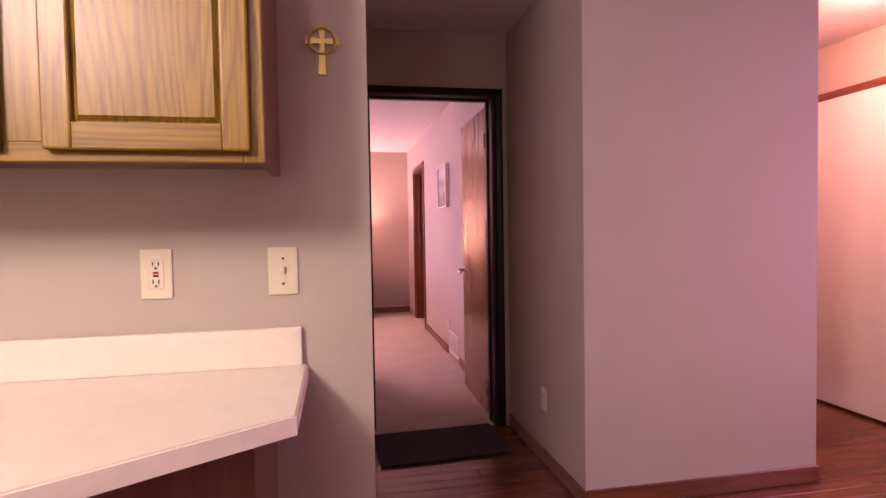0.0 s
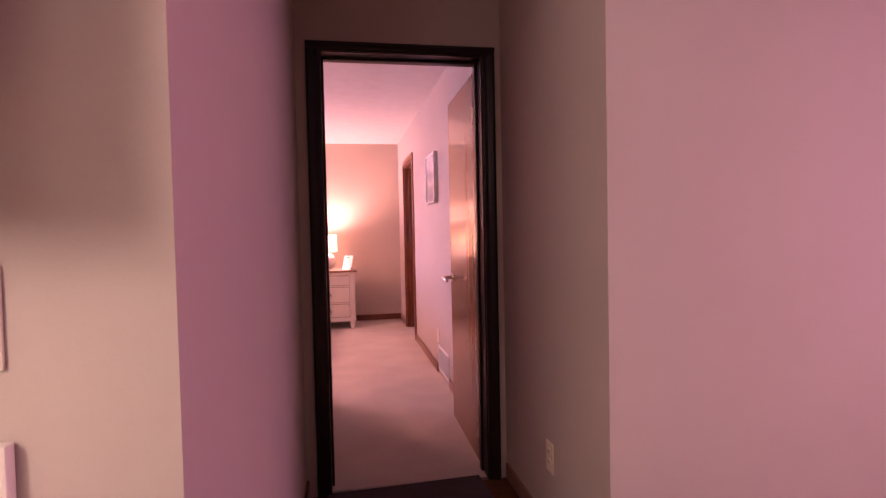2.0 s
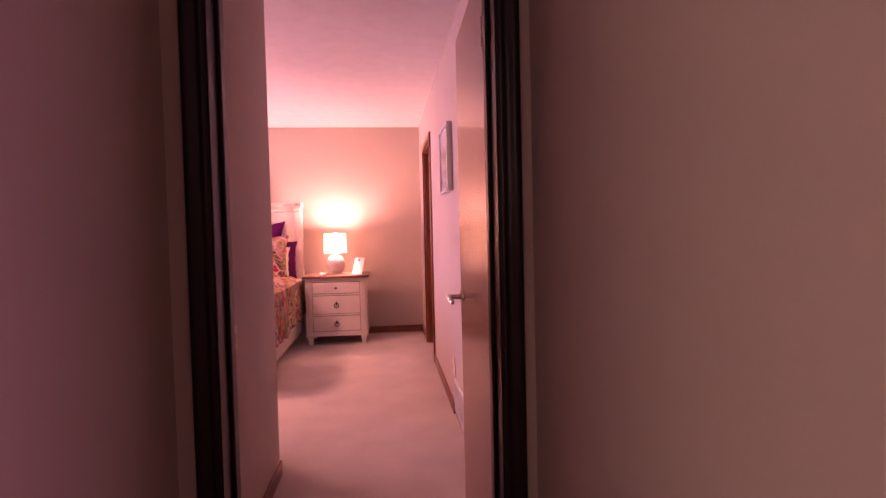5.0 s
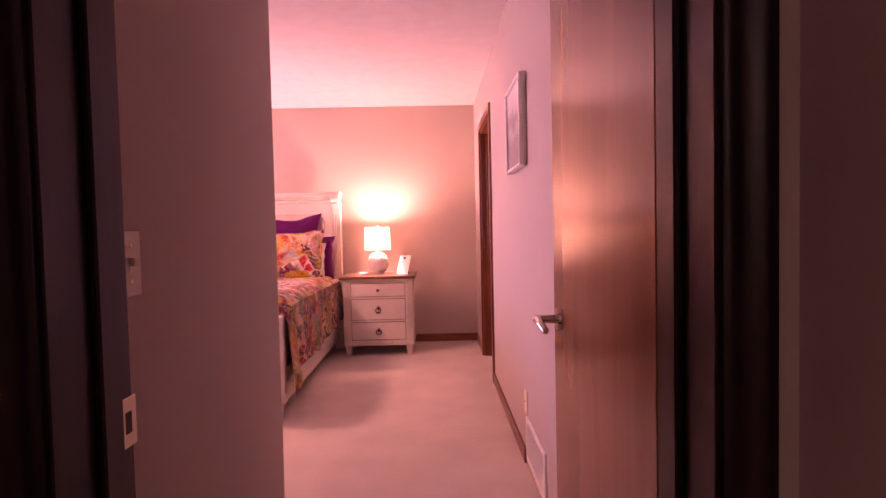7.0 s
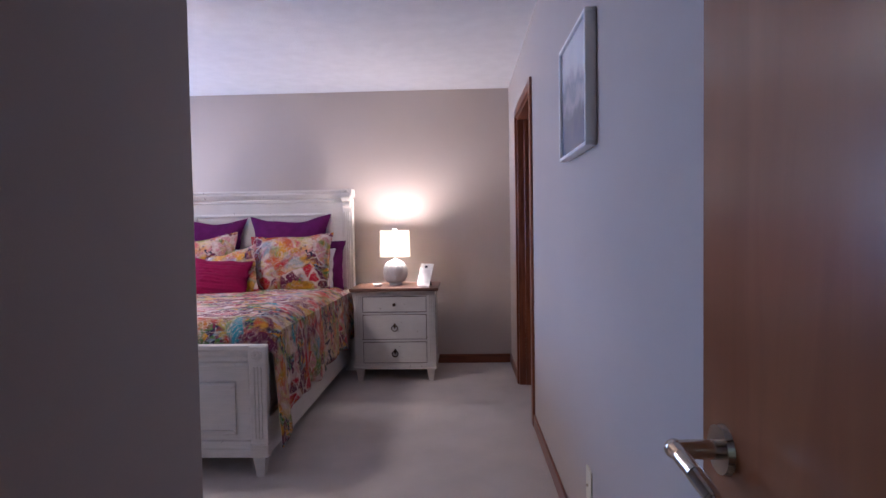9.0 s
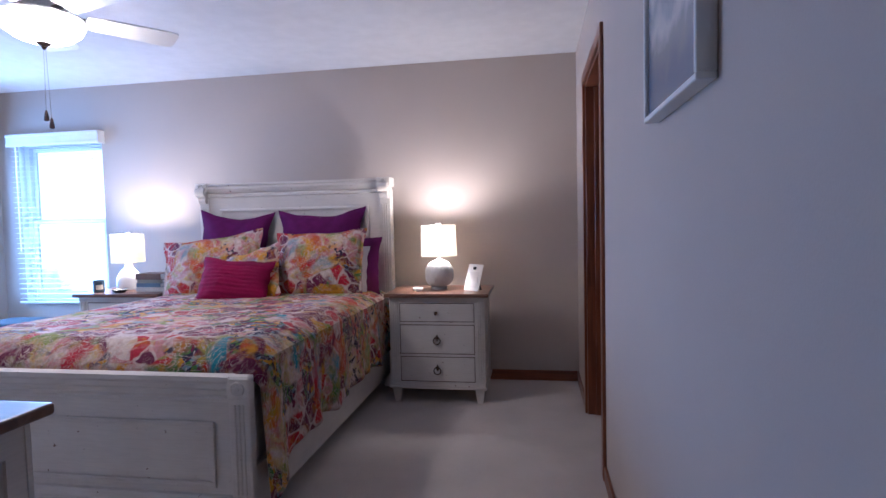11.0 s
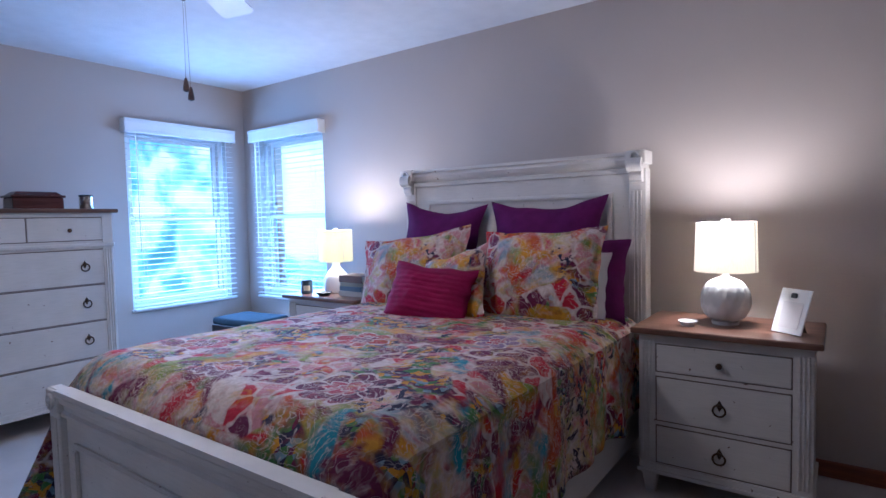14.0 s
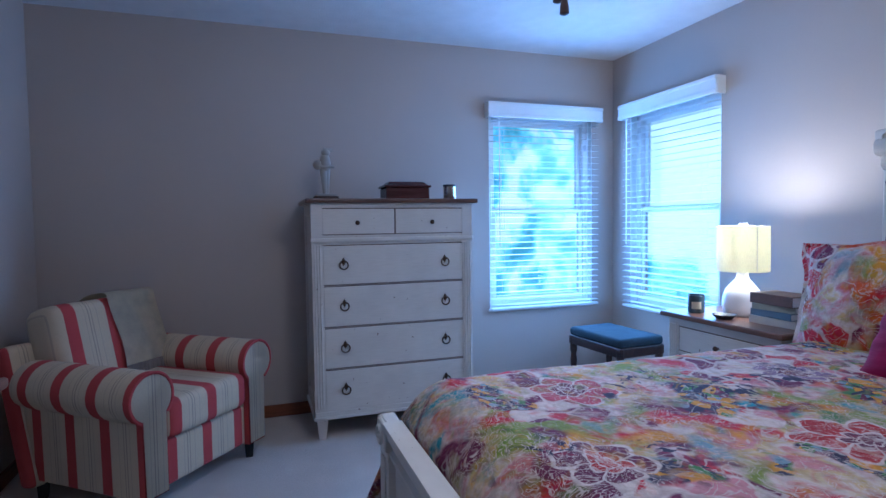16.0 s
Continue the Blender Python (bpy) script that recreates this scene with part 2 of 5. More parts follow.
    col = mix(nodes, links, mix(nodes, links, 1.0, thread, field(95.7, 3.7, 0.50 + 0.05 * (1 - dark), 0.58 + 0.05 * (1 - dark), 3, 0.5), "MULTIPLY"), col, cream)
    wash = noise_tex(nodes, links, vec, 30, 5, 1.2)
    col = mix(nodes, links, 0.45, col, ramp(nodes, links, wash, [(0.32, (0.42, 0.38, 0.38)), (0.60, (1.0, 1.0, 1.0))]), "MULTIPLY")
    dye = nodes.new("ShaderNodeHueSaturation")
    dye.inputs["Saturation"].default_value, dye.inputs["Value"].default_value = 1.14, 0.90
    links.new(col, dye.inputs["Color"])
    links.new(dye.outputs["Color"], bsdf.inputs["Base Color"])
    weave = noise_tex(nodes, links, vec, 42, 5)
    bumped(nodes, links, bsdf, weave, 0.7, 0.007)
    return m


def striped(name, bands=True):
    """Upholstery: cream ticking with broad brick-red bands and thin grey lines, across the local x axis."""
    m, nodes, links, bsdf = shader(name, 0.9)
    tex, sep = nodes.new("ShaderNodeTexCoord"), nodes.new("ShaderNodeSeparateXYZ")
    links.new(tex.outputs["Object"], sep.inputs[0])
    scaled, wrap = nodes.new("ShaderNodeMath"), nodes.new("ShaderNodeMath")
    scaled.operation, wrap.operation = "MULTIPLY_ADD", "FRACT"
    scaled.inputs[1].default_value, scaled.inputs[2].default_value = 1 / 0.205, 0.13
    links.new(sep.outputs[0], scaled.inputs[0])
    links.new(scaled.outputs[0], wrap.inputs[0])
    cream, red, grey = (0.56, 0.45, 0.31), (0.40, 0.05, 0.05), (0.30, 0.25, 0.20)
    col = ramp(nodes, links, wrap.outputs[0],
               [(0.0, red if bands else cream), (0.27, cream), (0.46, (0.44, 0.36, 0.27)), (0.475, cream), (0.55, grey), (0.57, cream), (0.62, grey), (0.635, cream), (0.76, (0.44, 0.36, 0.27)), (0.775, cream)], True)
    cloth = noise_tex(nodes, links, coords(nodes, links, (1, 1, 1)), 320, 2)
    col = mix(nodes, links, 0.35, col, ramp(nodes, links, cloth, [(0.3, (0.6, 0.6, 0.6)), (0.65, (1, 1, 1))]), "MULTIPLY")
    links.new(col, bsdf.inputs["Base Color"])
    bumped(nodes, links, bsdf, cloth, 0.4, 0.002)
    return m


WALL = plain("wall_paint", (0.485, 0.412, 0.356), 0.75, vary=0.05, scale=1.3, fine=220, bump=0.10)
CEIL = plain("ceiling_texture", (0.74, 0.73, 0.73), 0.9, vary=0.06, scale=9, fine=120, bump=0.7, dist=0.006)
CARPET = plain("carpet", (0.62, 0.55, 0.49), 0.95, vary=0.12, scale=3.2, fine=260, bump=1.0, dist=0.008)
OAK = oak_grain("golden_oak", "z")
OAK_X = oak_grain("golden_oak_crosswise", "x")
TRIM_Z = timber("stained_trim", (0.17, 0.048, 0.021), (0.33, 0.110, 0.048), 0.3)
TRIM_X = timber("stained_trim_x", (0.17, 0.048, 0.021), (0.33, 0.110, 0.048), 0.3, "x")
TRIM_Y = timber("stained_trim_y", (0.17, 0.048, 0.021), (0.33, 0.110, 0.048), 0.3, "y")
# stain taken down to near black: it also carries the corridor's shade
DTRIM_Z = timber("shaded_door_trim", (0.012, 0.004, 0.004), (0.026, 0.009, 0.009), 0.34)
DTRIM_X = timber("shaded_door_trim_x", (0.012, 0.004, 0.004), (0.026, 0.009, 0.009), 0.34, "x")
for stain in (DTRIM_Z, DTRIM_X):
    stain.node_tree.nodes["Principled BSDF"].inputs["Specular IOR Level"].default_value = 0.3
DOOR = timber("door_veneer", (0.27, 0.098, 0.040), (0.33, 0.128, 0.053), 0.2, "z", 0.35, pore=0.14)
PLANK = timber("red_oak_plank", (0.19, 0.055, 0.022), (0.34, 0.12, 0.05), 0.22, "x", 0.8, 0.35)
TOPWOOD = timber("walnut_top", (0.11, 0.055, 0.035), (0.24, 0.12, 0.075), 0.3, "x")
DARKWOOD = timber("dark_wood", (0.025, 0.012, 0.01), (0.07, 0.03, 0.02), 0.35, "x")
LAMINATE = plain("cream_laminate", (0.78, 0.72, 0.62), 0.3, vary=0.04, scale=30, fine=400, bump=0.03)
PLATE = plain("ivory_plastic", (0.72, 0.66, 0.50), 0.35, vary=0.03, bump=0.02)
WHITE = plain("white_paint", (0.80, 0.79, 0.76), 0.4, vary=0.04, bump=0.05)
VINYL = plain("white_vinyl", (0.80, 0.80, 0.80), 0.35, vary=0.03, bump=0.02)
ANTIQUE = distressed("antiqued_white", (0.66, 0.61, 0.545))
GROOVE = plain("shadow_line_and_subfloor", (0.16, 0.12, 0.10), 0.7, vary=0.2, bump=0.1)
BRONZE = plain("aged_bronze", (0.09, 0.055, 0.035), 0.38, 0.9, vary=0.3, bump=0.1)
BRASS = plain("antique_brass", (0.62, 0.42, 0.15), 0.35, 0.75, vary=0.2, fine=40, bump=0.2)
PALEBRASS = plain("pale_brass", (0.75, 0.66, 0.48), 0.35, 0.6, vary=0.1, bump=0.05)
NICKEL = plain("brushed_nickel", (0.58, 0.52, 0.44), 0.16, 1.0, vary=0.08, bump=0.05)
BLACK = plain("black_plastic", (0.012, 0.012, 0.014), 0.5, vary=0.2, bump=0.05)
REDBIT = plain("red_plastic", (0.45, 0.03, 0.02), 0.4, bump=0.02)
MAT = plain("dark_doormat", (0.045, 0.022, 0.03), 0.95, vary=0.3, scale=12, fine=240, bump=0.9, dist=0.006)
PLUM = plain("plum_cotton", (0.095, 0.007, 0.072), 0.85, vary=0.25, scale=14, fine=160, bump=0.3)
BERRY = plain("berry_silk", (0.20, 0.002, 0.042), 0.75, vary=0.35, scale=3, fine=60, bump=0.4, stretch=(1, 1, 8), dist=0.004)
for cloth_ in (PLUM, BERRY):
    cloth_.node_tree.nodes["Principled BSDF"].inputs["Specular IOR Level"].default_value = 0.15
LINEN = plain("white_linen", (0.72, 0.70, 0.68), 0.8, vary=0.06, fine=200, bump=0.3)
WINE_, PINK_, RED_, LILAC_ = (0.11, 0.012, 0.04), (0.40, 0.09, 0.11), (0.36, 0.03, 0.03), (0.22, 0.14, 0.22)
FLORAL = floral("floral_cotton", (0, 0, 0), 0.95, ((0.06, 6.86, 0.17, 7, WINE_, PINK_), (-0.36, 7.36, 0.14, 6, RED_, WINE_), (-0.86, 6.98, 0.13, 6, PINK_, WINE_),
                                                   (0.12, 7.62, 0.12, 6, LILAC_, PINK_), (-0.80, 7.70, 0.12, 8, LILAC_, WINE_), (-0.45, 6.80, 0.10, 6, WINE_, RED_)))
FLORAL_B = floral("floral_cotton_sham", (90, 0, 40), 0.85, dark=0.0)
STRIPE = striped("striped_upholstery")
TICKING = striped("ticking_upholstery", False)
SHADE = lampshade("linen_shade", (0.86, 0.82, 0.72))
SHADE_YELLOW = lampshade("straw_linen_shade", (0.86, 0.83, 0.66))
CERAMIC = plain("grey_white_ceramic", (0.46, 0.46, 0.45), 0.3, vary=0.08, fine=60, bump=0.1)
WHITEWARE = plain("white_glazed_ceramic", (0.78, 0.76, 0.73), 0.18, vary=0.04, bump=0.03)
BLUECLOTH = plain("blue_grey_velvet", (0.03, 0.052, 0.07), 0.95, vary=0.2, scale=10, fine=200, bump=0.4)
GLASS = clear_glass("window_glass")
BLACKOUT = plain("dark_recess", (0.03, 0.025, 0.025), 0.9, vary=0.3, bump=0.3)
THROW = plain("cream_throw", (0.74, 0.64, 0.47), 0.95, vary=0.15, scale=20, fine=180, bump=0.9, dist=0.006)
BACK = glowing("fan_glass_glow", (1.0, 0.88, 0.74), 58.0)


# ---------------------------------------------------------------- mesh helpers
def box(bm, x0, x1, y0, y1, z0, z1, bevel=0.0, seg=1):
    m = Matrix.Translation(((x0 + x1) / 2, (y0 + y1) / 2, (z0 + z1) / 2)) @ Matrix.Diagonal((abs(x1 - x0), abs(y1 - y0), abs(z1 - z0), 1))
    vs = bmesh.ops.create_cube(bm, size=1, matrix=m)["verts"]
    if bevel:
        es = list({e for v in vs for e in v.link_edges})
        bmesh.ops.bevel(bm, geom=es, offset=bevel, segments=seg, profile=0.6, affect="EDGES")
    return bm


def rod(bm, a, b, r0, r1=None, n=16):
    a, b = Vector(a), Vector(b)
    d = b - a
    m = Matrix.Translation((a + b) / 2) @ d.to_track_quat("Z", "Y").to_matrix().to_4x4()
    bmesh.ops.create_cone(bm, cap_ends=True, segments=n, radius1=r0, radius2=r0 if r1 is None else r1, depth=d.length, matrix=m)
    return bm


def lathe(bm, profile, n=32, at=(0, 0, 0), ripple=None):
    """Turns (radius, height) pairs about the z axis."""
    rings = []
    for r, z in profile:
        ring = []
        for k in range(n):
            a = 2 * math.pi * k / n
            rr = r * (ripple(a, z) if ripple else 1)
            ring.append(bm.verts.new((at[0] + rr * math.cos(a), at[1] + rr * math.sin(a), at[2] + z)))
        rings.append(ring)
    for p, q in zip(rings, rings[1:]):
        for k in range(n):
            bm.faces.new((p[k], p[(k + 1) % n], q[(k + 1) % n], q[k]))
    for ring, flip in ((rings[0], True), (rings[-1], False)):
        if profile[0 if flip else -1][0] > 1e-4:
            bm.faces.new(list(reversed(ring)) if flip else ring)
    return bm


def sweep_x(bm, outline, x0, x1):
    """Extrudes a (y, z) outline along x."""
    a = [bm.verts.new((x0, y, z)) for y, z in outline]
    b = [bm.verts.new((x1, y, z)) for y, z in outline]
    n = len(outline)
    for k in range(n):
        bm.faces.new((a[k], a[(k + 1) % n], b[(k + 1) % n], b[k]))
    bm.faces.new(list(reversed(a)))
    bm.faces.new(b)
    return bm


def sweep_z(bm, outline, z0, z1):
    """Extrudes an (x, y) outline upwards."""
    a = [bm.verts.new((x, y, z0)) for x, y in outline]
    b = [bm.verts.new((x, y, z1)) for x, y in outline]
    n = len(outline)
    for k in range(n):
        bm.faces.new((a[k], a[(k + 1) % n], b[(k + 1) % n], b[k]))
    bm.faces.new(list(reversed(a)))
    bm.faces.new(b)
    return bm


def ring_tube(bm, centre, radius, r, axis="y", n=24, m=8, squash=1.0):
    rings = []
    for k in range(n):
        a = 2 * math.pi * k / n
        ring = []
        for j in range(m):
            b = 2 * math.pi * j / m
            q, w = radius + r * math.cos(b), r * math.sin(b)
            p = {"y": (q * math.cos(a), w, q * math.sin(a) * squash), "x": (w, q * math.cos(a), q * math.sin(a) * squash), "z": (q * math.cos(a), q * math.sin(a), w)}[axis]
            ring.append(bm.verts.new(Vector(centre) + Vector(p)))
        rings.append(ring)
    for k in range(n):
        p, q = rings[k], rings[(k + 1) % n]
        for j in range(m):
            bm.faces.new((p[j], p[(j + 1) % m], q[(j + 1) % m], q[j]))
    return bm


def grid(bm, nu, nv, place):
    vs = [[bm.verts.new(place(i / (nu - 1), j / (nv - 1))) for j in range(nv)] for i in range(nu)]
    for i in range(nu - 1):
        for j in range(nv - 1):
            bm.faces.new((vs[i][j], vs[i + 1][j], vs[i + 1][j + 1], vs[i][j + 1]))
    return vs


def mesh_of(name, bm, material, smooth=False):
    bmesh.ops.recalc_face_normals(bm, faces=bm.faces)
    me = bpy.data.meshes.new(name)
    bm.to_mesh(me)
    bm.free()
    me.materials.append(material)
    if smooth:
        me.shade_smooth()
        me.set_sharp_from_angle(angle=radians(40))
    return me


def part(name, bm, material, parent=None, label="", smooth=False):
    ob = new(name, mesh_of(name, bm, material, smooth))
    ob.parent = parent
    return tagged(ob, label)


def solid(name, bm, material, label, category, kind="", smooth=False, group=""):
    return tagged(part(name, bm, material, None, label, smooth), label, category, group, kind)


def thing(name, m, label, category, group=""):
    ob = new(name)
    ob.empty_display_size = 0.1
    ob.matrix_world = m
    return tagged(ob, label, category, group)


def B():
    return bmesh.new()


# ---------------------------------------------------------------- plan
XW, XE, YN, YS = -3.20, 1.785, 8.82, 5.045       # bedroom
XL, XR = 0.80, 1.765                             # entry corridor
YK, YB, YD0, YD1 = 1.83, 2.66, 3.740, 3.905        # kitchen wall, jutting block, door wall
H = 2.44
DX0, DX1, DH = 0.914, 1.668, 2.060                 # bedroom door opening
WZ0, WZ1 = 0.60, 2.00


def structure():
    T = 0.14
    def wall(name, boxes, label):
        bm = B()
        for b in boxes:
            box(bm, *b)
        return solid(name, bm, WALL, label, "wall", "structure")

    x0, x1 = -2.99, -2.16
    wall("wall_north", [(XW - T, x0, YN, YN + T, 0, H), (x1, XE + T, YN, YN + T, 0, H), (x0, x1, YN, YN + T, 0, WZ0), (x0, x1, YN, YN + T, WZ1, H)],
         "greige painted bedroom wall behind the bed, with a window")
    y0, y1 = 7.78, 8.63
    wall("wall_west", [(XW - T, XW, YS - T, y0, 0, H), (XW - T, XW, y1, YN, 0, H), (XW - T, XW, y0, y1, 0, WZ0), (XW - T, XW, y0, y1, WZ1, H)],
         "greige painted bedroom wall with a window beside the corner")
    cy0, cy1 = 7.27, 8.12
    wall("wall_east", [(XE, XE + 0.12, YD1, cy0, 0, H), (XE, XE + 0.12, cy1, YN, 0, H), (XE, XE + 0.12, cy0, cy1, 2.04, H)],
         "greige painted bedroom wall with a closet opening")
    wall("wall_south", [(XW, XL - T, YS - T, YS, 0, H)], "greige painted bedroom wall behind the armchair")
    wall("wall_entry", [(XL - T, XL, YD1, YS, 0, H)], "greige painted wall just inside the bedroom door")
    wall("wall_door", [(XL - T, DX0 - 0.02, YD0, YD1, 0, H), (DX1 + 0.02, XE + 0.12, YD0, YD1, 0, H), (DX0 - 0.02, DX1 + 0.02, YD0, YD1, DH + 0.02, H)],
         "greige painted wall at the end of the corridor with the bedroom doorway")
    wall("wall_corridor", [(XL - T, XL, YK, YD0, 0, H)], "greige painted wall along the short corridor")
    wall("wall_kitchen", [(-2.6, XL - T, YK, YK + T, 0, H)], "greige painted kitchen wall behind the counter")
    wall("wall_block", [(XR, XR + T, YB, YD0, 0, H)], "greige painted wall along the other side of the corridor")
    wall("wall_block_front", [(XR + T, 2.95, YB, YB + T, 0, H)], "greige painted wall that juts out beside the corridor")
    wall("wall_block_side", [(2.81, 2.95, YB + T, 4.6, 0, H)], "greige painted wall facing the side room")
    # the gap from y 0.4 to 2.1 holds the added, unseen window
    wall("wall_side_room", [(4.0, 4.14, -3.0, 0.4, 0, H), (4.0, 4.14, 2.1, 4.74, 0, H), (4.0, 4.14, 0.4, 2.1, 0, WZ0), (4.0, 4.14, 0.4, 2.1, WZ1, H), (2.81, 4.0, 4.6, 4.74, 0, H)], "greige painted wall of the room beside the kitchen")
    wall("wall_kitchen_back", [(-2.74, -2.6, -3.14, YK + T, 0, H), (-2.6, 4.14, -3.14, -3.0, 0, H)], "plain painted walls that close the kitchen")
    wall("wall_closet", [(XE + 0.12, 2.62, 6.9, 7.0, 0, H), (XE + 0.12, 2.62, 8.4, 8.5, 0, H), (2.62, 2.72, 6.9, 8.5, 0, H)], "plain painted closet walls in the dark")
    solid("ceiling_bedroom", box(B(), XW - T, 2.72, YD1, YN + T, H, H + 0.1), CEIL, "white textured bedroom ceiling", "ceiling", "structure")
    solid("ceiling_kitchen", box(B(), -2.74, 4.14, -3.14, YD1, H, H + 0.1), CEIL, "white textured kitchen and corridor ceiling", "ceiling", "structure")
    bm = B()
    box(bm, XW, 2.62, YS, YN, -0.08, 0.006)
    box(bm, XL, 2.62, YD0 + 0.035, YS, -0.08, 0.006)
    solid("floor_carpet", bm, CARPET, "beige cut-pile bedroom carpet", "carpet", "structure")


def baseboards():
    def run(a, b, horizontal, mat):
        bm = B()
        (xa, ya), (xb, yb) = a, b
        t, h = 0.012, 0.085
        if horizontal == "x":
            s = 1 if ya < yb else -1
            box(bm, xa, xb, min(ya, yb), max(ya, yb), 0.006, h, 0.004)
        else:
            box(bm, min(xa, xb), max(xa, xb), ya, yb, 0.006, h, 0.004)
        solid("baseboard", bm, mat, "reddish stained wooden baseboard", "baseboard", "structure")
    t = 0.012
    run((XW + t, YN - t), (XE - t, YN), "x", TRIM_X)
    run((XW, YS), (XW + t, YN), "y", TRIM_Y)
    run((XE - t, 8.19), (XE, YN), "y", TRIM_Y)
    run((XE - t, 5.80), (XE, 7.20), "y", TRIM_Y)
    run((XE - t, 3.945), (XE, 5.29), "y", TRIM_Y)
    run((XW + t, YS), (XL, YS + t), "x", TRIM_X)
    run((XL, 3.945), (XL + t, YS), "y", TRIM_Y)
    run((XL, YK), (XL + t, YD0), "y", TRIM_Y)
    run((XR - t, YB - t), (XR, YD0 - 0.02), "y", TRIM_Y)
    run((XR, YB - t), (2.95 + t, YB), "x", TRIM_X)
    run((2.95, YB), (2.95 + t, 4.6), "y", TRIM_Y)
    run((4.0 - t, -3.0), (4.0, 4.6), "y", TRIM_Y)


def doorway():
    """Stained casing and jamb of the bedroom door, and the door itself standing open."""
    fr = thing("door_frame", pose(0, 0, 0), "stained wooden door casing and jamb of the bedroom, corridor shade in its colour", "door frame")
    fr["kind"] = "structure"
    # colonial casing: thin rounded inner edge, a hollow, then a thick outer bead
    profile = ((0.0, 0.0), (0.0, 0.007), (0.004, 0.010), (0.012, 0.011), (0.016, 0.009), (0.024, 0.010), (0.034, 0.014), (0.040, 0.018), (0.050, 0.019), (0.057, 0.017), (0.060, 0.012), (0.060, 0.0))
    for face, out in ((YD0, -1), (YD1, 1)):
        for edge, side in ((DX0 - 0.006, -1), (DX1 + 0.006, 1)):
            bm = sweep_z(B(), [(edge + side * u, face + out * v) for u, v in profile], 0.0, DH + 0.006)
            part("casing", bm, DTRIM_Z, fr, "", True)
        bm = sweep_x(B(), [(face + out * v, DH + 0.004 + u * 0.68) for u, v in profile], DX0 - 0.066, DX1 + 0.066)
        part("head_casing", bm, DTRIM_X, fr, "", True)
    part("jamb", box(B(), DX0 - 0.02, DX0, YD0, YD1, 0, DH + 0.02, 0.002), DTRIM_Z, fr)
    part("jamb", box(B(), DX1, DX1 + 0.02, YD0, YD1, 0, DH + 0.02, 0.002), DTRIM_Z, fr)
    part("head_jamb", box(B(), DX0, DX1, YD0, YD1, DH, DH + 0.02, 0.002), DTRIM_X, fr)
    part("door_stop", box(B(), DX0, DX0 + 0.011, YD1 - 0.085, YD1 - 0.04, 0.006, DH, 0.003), DTRIM_Z, fr)
    part("door_stop", box(B(), DX1 - 0.011, DX1, YD1 - 0.085, YD1 - 0.04, 0.006, DH, 0.003), DTRIM_Z, fr)
    part("door_stop", box(B(), DX0 + 0.011, DX1 - 0.011, YD1 - 0.085, YD1 - 0.04, DH - 0.011, DH, 0.003), DTRIM_X, fr)
    bm = box(B(), DX0, DX0 + 0.003, YD1 - 0.032, YD1 + 0.004, 0.885, 0.955, 0.001)
    sp = part("strike_plate", bm, PALEBRASS, fr, "worn pale brass strike plate")
    part("latch_hole", box(B(), DX0 + 0.0025, DX0 + 0.004, YD1 - 0.024, YD1 - 0.010, 0.905, 0.935), BLACK, sp)
    # the leaf, hinged at the jamb and swung into the room
    leaf = thing("bedroom_door", pose(DX1 + 0.004, YD1 + 0.008, 0.014, 0, 0, 89.0), "flush wood-veneer bedroom door standing wide open", "door")
    part("door_panel", box(B(), 0.004, 0.752, -0.036, 0, 0, 2.024, 0.002), DOOR, leaf)
    for side, y in ((1, 0.0), (-1, -0.036)):
        bm = B()
        rod(bm, (0.688, y, 0.915), (0.688, y + side * 0.008, 0.915), 0.032, 0.030, 28)
        rod(bm, (0.688, y + side * 0.008, 0.915), (0.688, y + side * 0.058, 0.915), 0.0125, 0.0115, 18)
        for a, b in (((0.692, 0.060, 0.915), (0.655, 0.064, 0.919)), ((0.655, 0.064, 0.919), (0.620, 0.062, 0.914)), ((0.620, 0.062, 0.914), (0.590, 0.056, 0.902))):
            rod(bm, (a[0], y + side * a[1], a[2]), (b[0], y + side * b[1], b[2]), 0.0105, 0.0095, 16)
        bmesh.ops.create_uvsphere(bm, u_segments=14, v_segments=10, radius=0.0125, matrix=Matrix.Translation((0.690, y + side * 0.060, 0.915)))
        bmesh.ops.create_uvsphere(bm, u_segments=12, v_segments=8, radius=0.009, matrix=Matrix.Translation((0.589, y + side * 0.056, 0.902)))
        part("door_handle", bm, NICKEL, leaf, "satin nickel lever handle", True)
    part("latch_plate", box(B(), 0.752, 0.7535, -0.031, -0.005, 0.885, 0.945), BRASS, leaf)
    for z in (0.18, 1.80):
        bm = B()
        rod(bm, (-0.002, 0.007, z - 0.045), (-0.002, 0.007, z + 0.045), 0.005, None, 12)
        box(bm, 0.0025, 0.0045, -0.030, 0.004, z - 0.045, z + 0.045)
        part("hinge", bm, PALEBRASS, leaf, "pale brass butt hinge", True)


